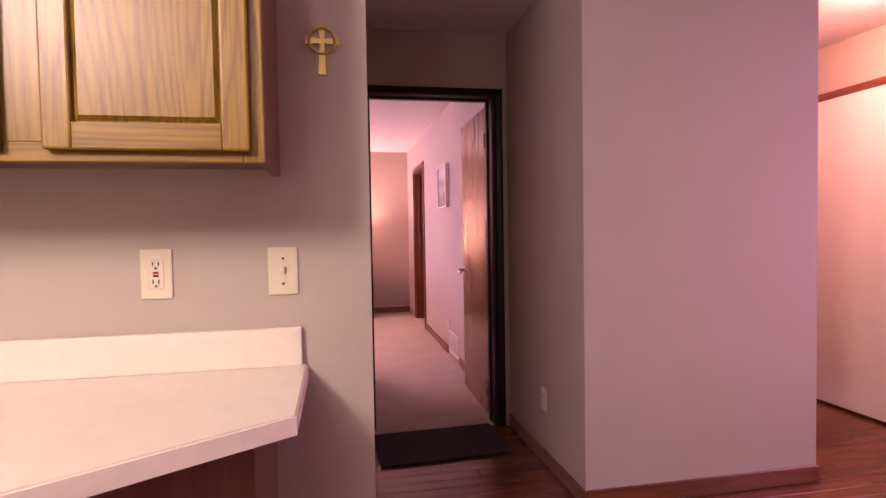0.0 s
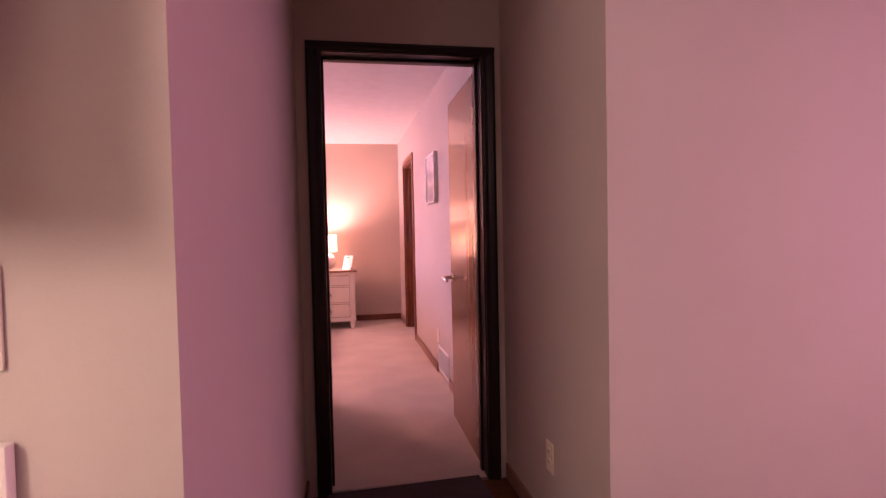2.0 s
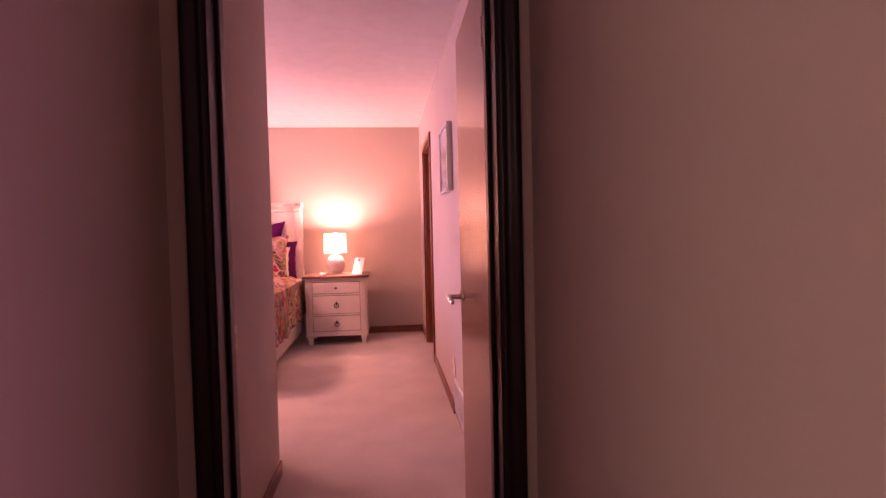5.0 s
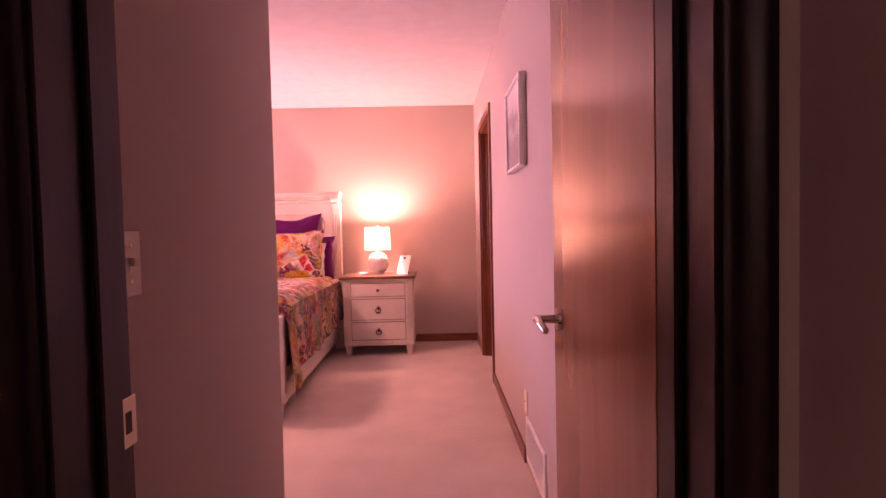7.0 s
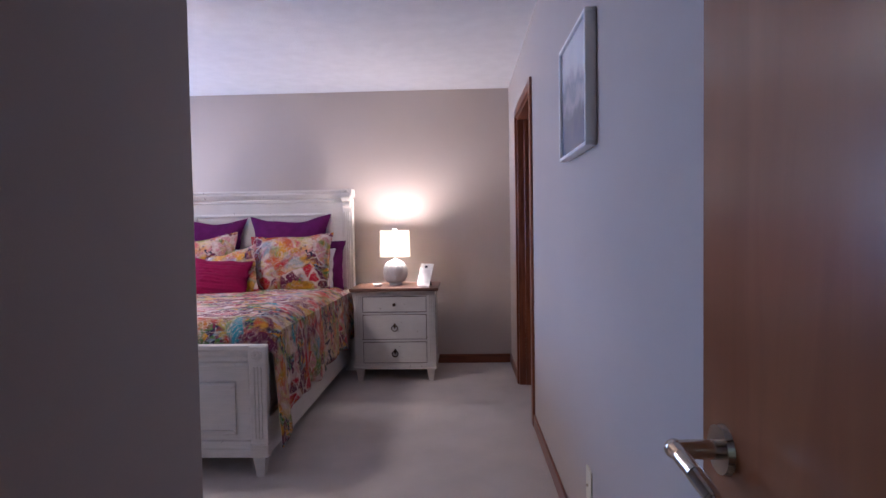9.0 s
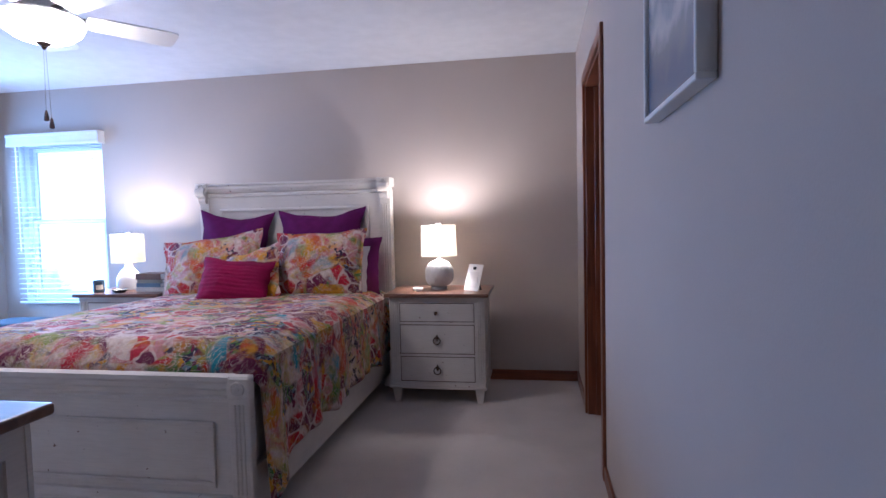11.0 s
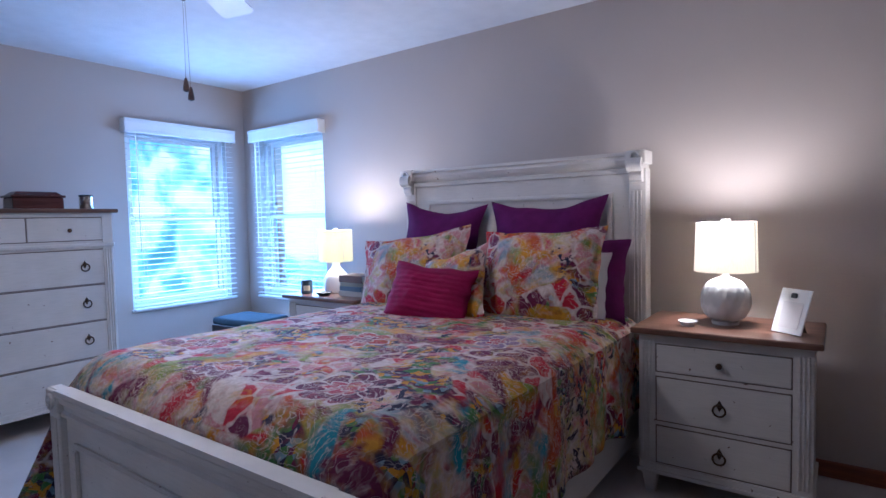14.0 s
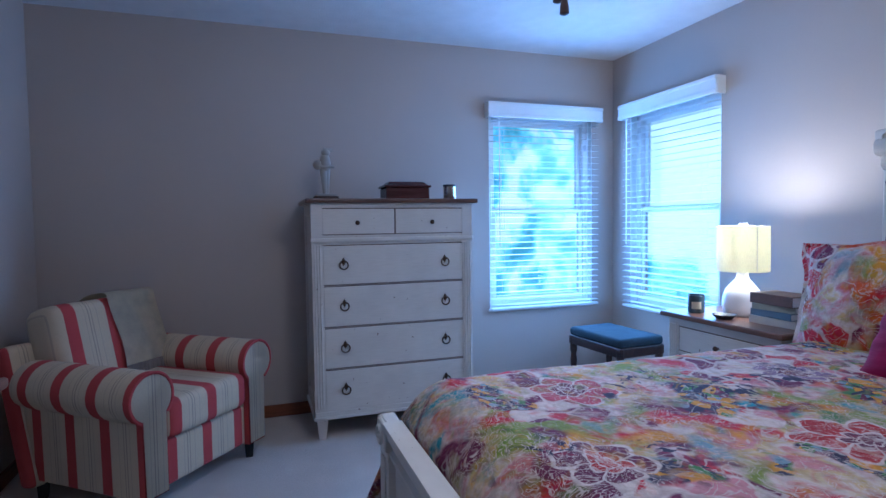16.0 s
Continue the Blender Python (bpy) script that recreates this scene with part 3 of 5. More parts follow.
def closet_opening():
    fr = thing("closet_door_frame", pose(0, 0, 0), "reddish stained wooden closet door casing", "door frame")
    fr["kind"] = "structure"
    y0, y1, w = 7.27, 8.12, 0.062
    for a, b in ((y0 - w, y0), (y1, y1 + w)):
        bm = box(B(), XE - 0.016, XE, a, b, 0.006, 2.04, 0.005, 2)
        part("casing", bm, TRIM_Z, fr)
    part("head_casing", box(B(), XE - 0.016, XE, y0 - w, y1 + w, 2.04, 2.04 + w, 0.005, 2), TRIM_Y, fr)
    for a, b in ((y0, y0 + 0.018), (y1 - 0.018, y1)):
        part("jamb", box(B(), XE, XE + 0.12, a, b, 0.006, 2.04, 0.002), TRIM_Z, fr)
    part("head_jamb", box(B(), XE, XE + 0.12, y0 + 0.018, y1 - 0.018, 2.022, 2.04), TRIM_Y, fr)
    part("door_stop", box(B(), XE + 0.05, XE + 0.085, y1 - 0.03, y1 - 0.018, 0.006, 2.022, 0.003), TRIM_Z, fr)
    # closet door swung inwards against the closet's far side
    leaf = thing("closet_door", pose(XE + 0.125, y1 - 0.022, 0.014, 0, 0, -14), "reddish stained wooden closet door standing open inwards", "door")
    part("door_panel", box(B(), 0.0, 0.66, -0.034, 0, 0, 2.0, 0.002), TRIM_Z, leaf)
    bm = rod(B(), (XE + 0.45, 7.0, 1.72), (XE + 0.45, 8.4, 1.72), 0.016)
    solid("closet_rod", bm, NICKEL, "metal closet rod in the dark", "closet rod", "structure", True)


structure()
baseboards()
doorway()
closet_opening()


# ---------------------------------------------------------------- windows
def window(name, m, width):
    """Local frame: x along the wall, y into the room (wall face at 0), z up. The opening is width wide."""
    w = thing(name, m, "white double-hung vinyl window set in the wall", "window")
    w["kind"] = "structure"
    h = width / 2
    f = B()
    for a, b, c, d in ((-h, -h + 0.045, WZ0, WZ1), (h - 0.045, h, WZ0, WZ1), (-h + 0.045, h - 0.045, WZ0, WZ0 + 0.05), (-h + 0.045, h - 0.045, WZ1 - 0.045, WZ1)):
        box(f, a, b, -0.125, -0.055, c, d, 0.003)
    part("window_frame", f, VINYL, w)
    for z0, z1, y in ((WZ0 + 0.05, 1.315, -0.09), (1.29, WZ1 - 0.045, -0.118)):
        s = B()
        r = 0.034
        for a, b, c, d in ((-h + 0.046, -h + 0.046 + r, z0, z1), (h - 0.046 - r, h - 0.046, z0, z1), (-h + 0.046 + r, h - 0.046 - r, z0, z0 + r), (-h + 0.046 + r, h - 0.046 - r, z1 - r, z1)):
            box(s, a, b, y, y + 0.026, c, d, 0.003)
        sash = part("sash", s, VINYL, w)
        pane = part("pane", box(B(), -h + 0.078, h - 0.078, y + 0.011, y + 0.015, z0 + r - 0.003, z1 - r + 0.003), GLASS, sash)
        pane.visible_shadow = False
    part("window_sill", box(B(), -h - 0.012, h + 0.012, -0.055, 0.018, WZ0 - 0.02, WZ0, 0.004), WHITE, w)
    part("reveal", box(B(), -h - 0.001, -h + 0.004, -0.055, -0.001, WZ0, WZ1), WHITE, w)
    part("reveal", box(B(), h - 0.004, h + 0.001, -0.055, -0.001, WZ0, WZ1), WHITE, w)
    return w


def blind(name, m, width):
    b = thing(name, m, "white slatted blind lowered over the window, slats open", "blind", "window blinds")
    h = width / 2
    v = B()
    box(v, -h - 0.025, h + 0.025, 0.062, 0.072, WZ1 - 0.045, WZ1 + 0.06, 0.003)
    box(v, -h - 0.025, h + 0.025, 0.072, 0.080, WZ1 + 0.035, WZ1 + 0.06, 0.003)
    box(v, -h - 0.025, h + 0.025, 0.072, 0.077, WZ1 - 0.045, WZ1 - 0.02, 0.002)
    box(v, -h - 0.025, -h - 0.015, 0.0, 0.062, WZ1 - 0.045, WZ1 + 0.06)
    box(v, h + 0.015, h + 0.025, 0.0, 0.062, WZ1 - 0.045, WZ1 + 0.06)
    part("valance", v, WHITE, b, "white moulded valance")
    part("head_rail", box(B(), -h - 0.01, h + 0.01, 0.004, 0.055, WZ1 - 0.02, WZ1 + 0.03), WHITE, b)
    me = None
    z, n = WZ0 + 0.03, 0
    while z < WZ1 - 0.03:
        if me is None:
            s = B()
            tilt = 0.004
            vs = grid(s, 2, 5, lambda u, q: ((2 * u - 1) * (h + 0.002), 0.006 + 0.046 * q, tilt * (0.5 - q) + 0.0035 * math.sin(math.pi * q)))
            bmesh.ops.solidify(s, geom=s.faces, thickness=0.0028)
            me = mesh_of("slat", s, WHITE)
        ob = new("slat", me)
        ob.parent, ob.location = b, (0, 0, z)
        z += 0.0445
    part("bottom_rail", box(B(), -h, h, 0.004, 0.054, WZ0 - 0.01, WZ0 + 0.008, 0.004), WHITE, b)
    for x in (-h + 0.1, h - 0.1):
        for y in (0.005, 0.053):
            part("ladder_cord", box(B(), x - 0.001, x + 0.001, y - 0.001, y + 0.001, WZ0, WZ1 - 0.02), WHITE, b)
    rod_ = rod(B(), (h - 0.06, 0.064, 1.05), (h - 0.06, 0.064, WZ1 - 0.04), 0.004, None, 8)
    part("wand", rod_, WHITE, b)
    return b


window("window_1", pose(-2.575, YN, 0, 0, 0, 180), 0.83)
# never in view: added as an opening for the east daylight lamp
window("added_window", pose(4.0, 1.25, 0, 0, 0, 90), 1.70)
window("window_2", pose(XW, 8.205, 0, 0, 0, -90), 0.85)
blind("window_blind", pose(-2.585, YN, 0, 0, 0, 180), 0.86)
blind("window_blind", pose(XW, 8.215, 0, 0, 0, -90), 0.88)


def outdoors():
    """Overexposed garden beyond the glass: pale sky with tree crowns."""
    m, nodes, links, bsdf = shader("garden_glow", 1.0)
    vec = coords(nodes, links, (1, 1, 1))
    leaves = noise_tex(nodes, links, vec, 1.5, 10, 0.3)
    col = ramp(nodes, links, leaves, [(0.36, (0.10, 0.34, 0.42)), (0.46, (0.22, 0.60, 0.72)), (0.53, (0.50, 0.88, 1.0)), (0.60, (0.85, 1.0, 1.0))])
    bsdf.inputs["Base Color"].default_value = (0, 0, 0, 1)
    links.new(col, bsdf.inputs["Emission Color"])
    bsdf.inputs["Emission Strength"].default_value = 1.55
    bm = B()
    grid(bm, 2, 2, lambda u, v: (-9.5, 4.0 + 10 * u, -2 + 8 * v))
    solid("backdrop_trees", bm, m, "bright overexposed trees outside the window", "backdrop", "structure")
    m2, nodes, links, bsdf = shader("sky_glow", 1.0)
    vec = coords(nodes, links, (1, 1, 1))
    sep, high, line = nodes.new("ShaderNodeSeparateXYZ"), nodes.new("ShaderNodeMath"), nodes.new("ShaderNodeMath")
    links.new(vec, sep.inputs[0])
    high.operation, high.inputs[1].default_value = "MULTIPLY", 0.22
    links.new(sep.outputs[2], high.inputs[0])
    links.new(high.outputs[0], line.inputs[0])
    links.new(noise_tex(nodes, links, vec, 0.6, 9, 0.2), line.inputs[1])
    crowns = ramp(nodes, links, noise_tex(nodes, links, vec, 4.0, 8, 0.3), [(0.36, (0.10, 0.36, 0.46)), (0.62, (0.34, 0.74, 0.88))])
    col = mix(nodes, links, ramp(nodes, links, line.outputs[0], [(0.52, (0, 0, 0)), (0.60, (1, 1, 1))]), crowns, (0.74, 0.98, 1.0))
    bsdf.inputs["Base Color"].default_value = (0, 0, 0, 1)
    links.new(col, bsdf.inputs["Emission Color"])
    bsdf.inputs["Emission Strength"].default_value = 1.7
    bm = B()
    grid(bm, 2, 2, lambda u, v: (-9.5 + 10 * u, 14.2, -2 + 8 * v))
    solid("backdrop_sky", bm, m2, "bright white sky outside the window", "backdrop", "structure")


outdoors()


# ---------------------------------------------------------------- bedroom furniture
def ring_pull(parent, x, z, y):
    """A diamond back plate with a hanging ring."""
    bm = B()
    vs = [(-0.014, 0), (0, -0.026), (0.014, 0), (0, 0.026)]
    a = [bm.verts.new((x + p, y, z + 0.018 + q)) for p, q in vs]
    b = [bm.verts.new((x + p * 0.8, y - 0.005, z + 0.018 + q * 0.8)) for p, q in vs]
    for k in range(4):
        bm.faces.new((a[k], a[(k + 1) % 4], b[(k + 1) % 4], b[k]))
    bm.faces.new(b)
    bmesh.ops.create_uvsphere(bm, u_segments=10, v_segments=8, radius=0.008, matrix=Matrix.Translation((x, y - 0.010, z + 0.022)))
    ring_tube(bm, (x, y - 0.011, z), 0.0235, 0.0042, "y", 22, 8)
    return part("ring_pull", bm, BRONZE, parent, "aged bronze ring pull", True)


def knob(parent, x, z, y):
    bm = B()
    rod(bm, (x, y, z), (x, y - 0.012, z), 0.006, None, 12)
    bmesh.ops.create_uvsphere(bm, u_segments=14, v_segments=10, radius=0.0135, matrix=Matrix.Translation((x, y - 0.02, z)) @ Matrix.Diagonal((1, 0.75, 1, 1)))
    return part("knob", bm, BRONZE, parent, "aged bronze knob", True)


def drawer(parent, x0, x1, z0, z1, y, pulls):
    bm = box(B(), x0, x1, y - 0.004, y + 0.02, z0, z1, 0.004, 2)
    d = part("drawer_front", bm, ANTIQUE, parent)
    for kind, x, z in pulls:
        (knob if kind == "knob" else ring_pull)(d, x, z, y - 0.004)
    return d


def tapered_leg(parent, x, y, h, top=0.062, foot=0.036):
    bm = B()
    t, f = top / 2, foot / 2
    a = [bm.verts.new((x + sx * f, y + sy * f, 0)) for sx, sy in ((-1, -1), (1, -1), (1, 1), (-1, 1))]
    b = [bm.verts.new((x + sx * t, y + sy * t, h - 0.012)) for sx, sy in ((-1, -1), (1, -1), (1, 1), (-1, 1))]
    c = [bm.verts.new((x + sx * t, y + sy * t, h)) for sx, sy in ((-1, -1), (1, -1), (1, 1), (-1, 1))]
    for p, q in ((a, b), (b, c)):
        for k in range(4):
            bm.faces.new((p[k], p[(k + 1) % 4], q[(k + 1) % 4], q[k]))
    bm.faces.new(list(reversed(a)))
    bm.faces.new(c)
    return part("leg", bm, ANTIQUE, parent)


def case_piece(name, m, width, depth, height, foot, rows, label, category, group="", top=TOPWOOD, frieze=None, side_panel=True):
    """A chest on tapered feet with fluted corner posts, drawers and a dark wooden top.
    Local frame: front at y = 0 facing -y, centred on x."""
    c = thing(name, m, label, category, group)
    h = width / 2
    post = 0.062
    body = B()
    box(body, -h + 0.012, h - 0.012, 0.012, depth - 0.005, foot, height - 0.028)
    part("body", body, ANTIQUE, c)
    face = B()
    box(face, -h + post, h - post, 0.006, 0.012, foot + 0.03, height - 0.045)
    part("face_frame", face, ANTIQUE, c)
    for r in rows:
        # dark slab behind each front paints the shadow line round the drawer
        part("drawer_shadow_line", box(B(), r[0] - 0.004, r[1] + 0.004, 0.0045, 0.006, r[2] - 0.0045, r[3] + 0.0055), GROOVE, c)
    rail = B()
    box(rail, -h, h, -0.006, 0.012, foot, foot + 0.038, 0.004, 2)
    box(rail, -h - 0.008, h + 0.008, -0.012, depth - 0.004, foot - 0.006, foot + 0.012, 0.004, 2)
    part("base_moulding", rail, ANTIQUE, c)
    box_top = B()
    box(box_top, -h + post, h - post, -0.001, 0.012, height - 0.05, height - 0.028)
    box(box_top, -h - 0.006, h + 0.006, -0.010, depth, height - 0.034, height - 0.026, 0.003)
    part("top_moulding", box_top, ANTIQUE, c)
    for s in (-1, 1):
        p = B()
        xa, xb = sorted((s * h, s * (h - post)))
        box(p, xa, xb, 0.0, 0.012, foot + 0.038, height - 0.034)
        for k in range(3):
            cx = (xa + xb) / 2 + (k - 1) * 0.015
            box(p, cx - 0.0045, cx + 0.0045, -0.006, 0.0, foot + 0.06, (frieze or height - 0.034) - 0.025, 0.002)
        part("corner_post", p, ANTIQUE, c)
        sp = B()
        xo = s * (h - 0.012)
        xs = sorted((xo, xo + s * 0.009))
        box(sp, *xs, 0.012, 0.055, foot + 0.012, height - 0.034)
        box(sp, *xs, depth - 0.06, depth - 0.006, foot + 0.012, height - 0.034)
        box(sp, *xs, 0.055, depth - 0.06, foot + 0.012, foot + 0.08)
        box(sp, *xs, 0.055, depth - 0.06, height - 0.09, height - 0.034)
        part("side_frame", sp, ANTIQUE, c)
    if frieze:
        f = B()
        box(f, -h - 0.006, h + 0.006, -0.012, 0.011, frieze - 0.010, frieze + 0.012, 0.005, 2)
        part("waist_moulding", f, ANTIQUE, c)
    t = B()
    box(t, -h - 0.03, h + 0.03, -0.034, depth + 0.008, height - 0.026, height, 0.009, 3)
    part("top", t, top, c, "walnut-brown stained wooden top")
    for x in (-h + 0.04, h - 0.04):
        for y in (0.035, depth - 0.045):
            tapered_leg(c, x, y, foot)
    for r in rows:
        drawer(c, *r)
    return c


def nightstand(m, label):
    W, zs = 0.25, ((0.555, 0.672), (0.338, 0.528), (0.150, 0.311))
    rows = [(-W, W, *zs[0], 0.006, [("knob", 0, 0.612)]), (-W, W, *zs[1], 0.006, [("ring", 0, 0.425)]), (-W, W, *zs[2], 0.006, [("ring", 0, 0.222)])]
    return case_piece("nightstand", m, 0.645, 0.46, 0.745, 0.105, rows, label, "nightstand", "nightstands beside the bed")


nightstand(pose(0.815, 8.22, 0.006), "antiqued white three-drawer nightstand with walnut top, by the wall")
nightstand(pose(-1.58, 8.22, 0.006), "antiqued white nightstand with walnut top, between bed and window")

CH = []
CW = 0.413
CH.append((-CW, -0.004, 1.158, 1.300, 0.006, [("knob", -0.22, 1.222)]))
CH.append((0.004, CW, 1.158, 1.300, 0.006, [("knob", 0.22, 1.222)]))
for z0, z1 in ((0.876, 1.094), (0.640, 0.864), (0.404, 0.628), (0.160, 0.392)):
    CH.append((-CW, CW, z0, z1, 0.006, [("ring", -0.30, (z0 + z1) / 2), ("ring", 0.30, (z0 + z1) / 2)]))
case_piece("chest_of_drawers", pose(-2.69, 6.965, 0.006, 0, 0, 90), 0.95, 0.46, 1.358, 0.125, CH, "tall antiqued white six-drawer chest with dark walnut top", "chest of drawers", "", TOPWOOD, 1.125)
DR = []
for z0, z1 in ((0.60, 0.78), (0.37, 0.57), (0.15, 0.34)):
    for x in (-0.36, 0.36):
        DR.append((x - 0.35, x + 0.35, z0, z1, 0.006, [("ring", x - 0.2, (z0 + z1) / 2), ("ring", x + 0.2, (z0 + z1) / 2)]))
case_piece("dresser", pose(-0.35, 5.60, 0.006, 0, 0, 180), 1.56, 0.50, 0.86, 0.11, DR, "long antiqued white dresser with walnut top, against the wall", "dresser")


def bed():
    X0, X1, YF, YH = -1.175, 0.395, 6.545, 8.60
    bd = thing("bed", pose(0, 0, 0.006), "antiqued white panelled queen bed with carved headboard", "bed")
    # footboard
    fb = B()
    box(fb, X0 + 0.08, X1 - 0.08, YF + 0.012, YF + 0.028, 0.10, 0.60)
    f = part("footboard", fb, ANTIQUE, bd)
    def bead(bm, x0, x1, z0, z1, y, w=0.022, d=0.012):
        for a, b, c, e in ((x0, x1, z1 - w, z1), (x0, x1, z0, z0 + w), (x0, x0 + w, z0 + w, z1 - w), (x1 - w, x1, z0 + w, z1 - w)):
            box(bm, a, b, y - d, y, c, e, 0.005, 2)
            k = w * 0.3
            box(bm, a + k * (b - a > w * 2), b - k * (b - a > w * 2), y - d - 0.004, y - d, c + k, e - k, 0.0015)
    mb = B()
    bead(mb, X0 + 0.16, X1 - 0.16, 0.205, 0.468, YF + 0.012)
    part("panel_moulding", mb, ANTIQUE, f)
    rl = B()
    sweep_x(rl, [(YF + 0.012, 0.545), (YF - 0.004, 0.552), (YF - 0.006, 0.565), (YF + 0.004, 0.574), (YF + 0.002, 0.592), (YF - 0.010, 0.604), (YF - 0.012, 0.622), (YF - 0.022, 0.634),
                 (YF - 0.022, 0.652), (YF + 0.034, 0.652), (YF + 0.034, 0.60), (YF + 0.029, 0.60), (YF + 0.029, 0.545)], X0 + 0.078, X1 - 0.078)
    part("top_rail", rl, ANTIQUE, f)
    br = B()
    sweep_x(br, [(YF + 0.012, 0.178), (YF + 0.002, 0.172), (YF - 0.004, 0.155), (YF - 0.004, 0.142), (YF - 0.014, 0.134), (YF - 0.014, 0.10), (YF + 0.03, 0.10), (YF + 0.03, 0.178)], X0 + 0.078, X1 - 0.078)
    part("bottom_rail", br, ANTIQUE, f)
    for x0 in (X0, X1 - 0.085):
        p = B()
        box(p, x0, x0 + 0.085, YF - 0.012, YF + 0.032, 0.105, 0.652, 0.004)
        for k in range(3):
            box(p, x0 + 0.020 + k * 0.017, x0 + 0.030 + k * 0.017, YF - 0.018, YF - 0.010, 0.19, 0.545, 0.003)
        box(p, x0 - 0.004, x0 + 0.089, YF - 0.020, YF + 0.035, 0.10, 0.165, 0.004)
        po = part("post", p, ANTIQUE, f)
        r = B()
        box(r, x0 - 0.003, x0 + 0.088, YF - 0.020, YF + 0.02, 0.566, 0.648, 0.004)
        rod(r, (x0 + 0.0425, YF - 0.018, 0.607), (x0 + 0.0425, YF - 0.025, 0.607), 0.030, 0.028, 28)
        ring_tube(r, (x0 + 0.0425, YF - 0.024, 0.607), 0.024, 0.005, "y", 28, 8)
        bmesh.ops.create_uvsphere(r, u_segments=14, v_segments=8, radius=0.010, matrix=Matrix.Translation((x0 + 0.0425, YF - 0.025, 0.607)))
        part("rosette", r, ANTIQUE, po)
        fo = B()
        rod(fo, (x0 + 0.0425, YF + 0.012, 0), (x0 + 0.0425, YF + 0.012, 0.10), 0.026, 0.042, 4)
        bmesh.ops.rotate(fo, cent=(x0 + 0.0425, YF + 0.012, 0), matrix=Matrix.Rotation(radians(45), 3, "Z"), verts=fo.verts)
        part("foot", fo, ANTIQUE, po)
    # headboard
    X0, X1 = -1.110, 0.428
    hb = B()
    box(hb, X0 + 0.075, X1 - 0.075, YH - 0.02, YH + 0.045, 0.12, 1.47)
    hd = part("headboard", hb, ANTIQUE, bd)
    mb = B()
    bead(mb, X0 + 0.17, X1 - 0.17, 0.60, 1.355, YH - 0.02, 0.026, 0.012)
    part("panel_moulding", mb, ANTIQUE, hd)
    cr = B()
    sweep_x(cr, [(YH - 0.02, 1.445), (YH - 0.034, 1.450), (YH - 0.034, 1.468), (YH - 0.026, 1.474), (YH - 0.045, 1.490), (YH - 0.060, 1.512), (YH - 0.060, 1.528), (YH - 0.070, 1.534),
                 (YH - 0.070, 1.550), (YH + 0.06, 1.550), (YH + 0.06, 1.445)], X0 + 0.01, X1 - 0.01)
    part("crown_moulding", cr, ANTIQUE, hd)
    for s, x0 in ((1, X0), (-1, X1 - 0.085)):
        p = B()
        box(p, x0, x0 + 0.085, YH - 0.03, YH + 0.05, 0.0, 1.47, 0.004)
        for k in range(3):
            box(p, x0 + 0.020 + k * 0.017, x0 + 0.030 + k * 0.017, YH - 0.036, YH - 0.028, 0.30, 1.36, 0.003)
        po = part("post", p, ANTIQUE, hd)
        sc = B()
        cx = x0 + 0.0425
        box(sc, cx - 0.05, cx + 0.05, YH - 0.074, YH + 0.062, 1.49, 1.556, 0.006, 2)
        rod(sc, (cx - 0.036, YH - 0.068, 1.487), (cx + 0.036, YH - 0.068, 1.487), 0.034, None, 22)
        rod(sc, (cx - 0.042, YH - 0.068, 1.487), (cx + 0.042, YH - 0.068, 1.487), 0.014, None, 14)
        rod(sc, (cx - 0.030, YH - 0.046, 1.430), (cx + 0.030, YH - 0.046, 1.430), 0.022, None, 18)
        box(sc, cx - 0.032, cx + 0.032, YH - 0.060, YH - 0.028, 1.40, 1.49, 0.006, 2)
        ring_tube(sc, (cx, YH - 0.080, 1.525), 0.018, 0.006, "y", 20, 8)
        part("scroll_bracket", sc, ANTIQUE, po)
    X0, X1 = -1.175, 0.395
    for x0, x1 in ((X0 + 0.005, X0 + 0.04), (X1 - 0.04, X1 - 0.005)):
        part("side_rail", box(B(), x0, x1, YF + 0.033, YH - 0.03, 0.10, 0.285, 0.006, 2), ANTIQUE, bd)
    mt = box(B(), X0 + 0.045, X1 - 0.045, YF + 0.085, YH - 0.045, 0.16, 0.655, 0.05, 3)
    solid("mattress", mt, LINEN, "white mattress and box spring on the bed frame", "mattress", smooth=True).location = (0, 0, 0.006)


bed()


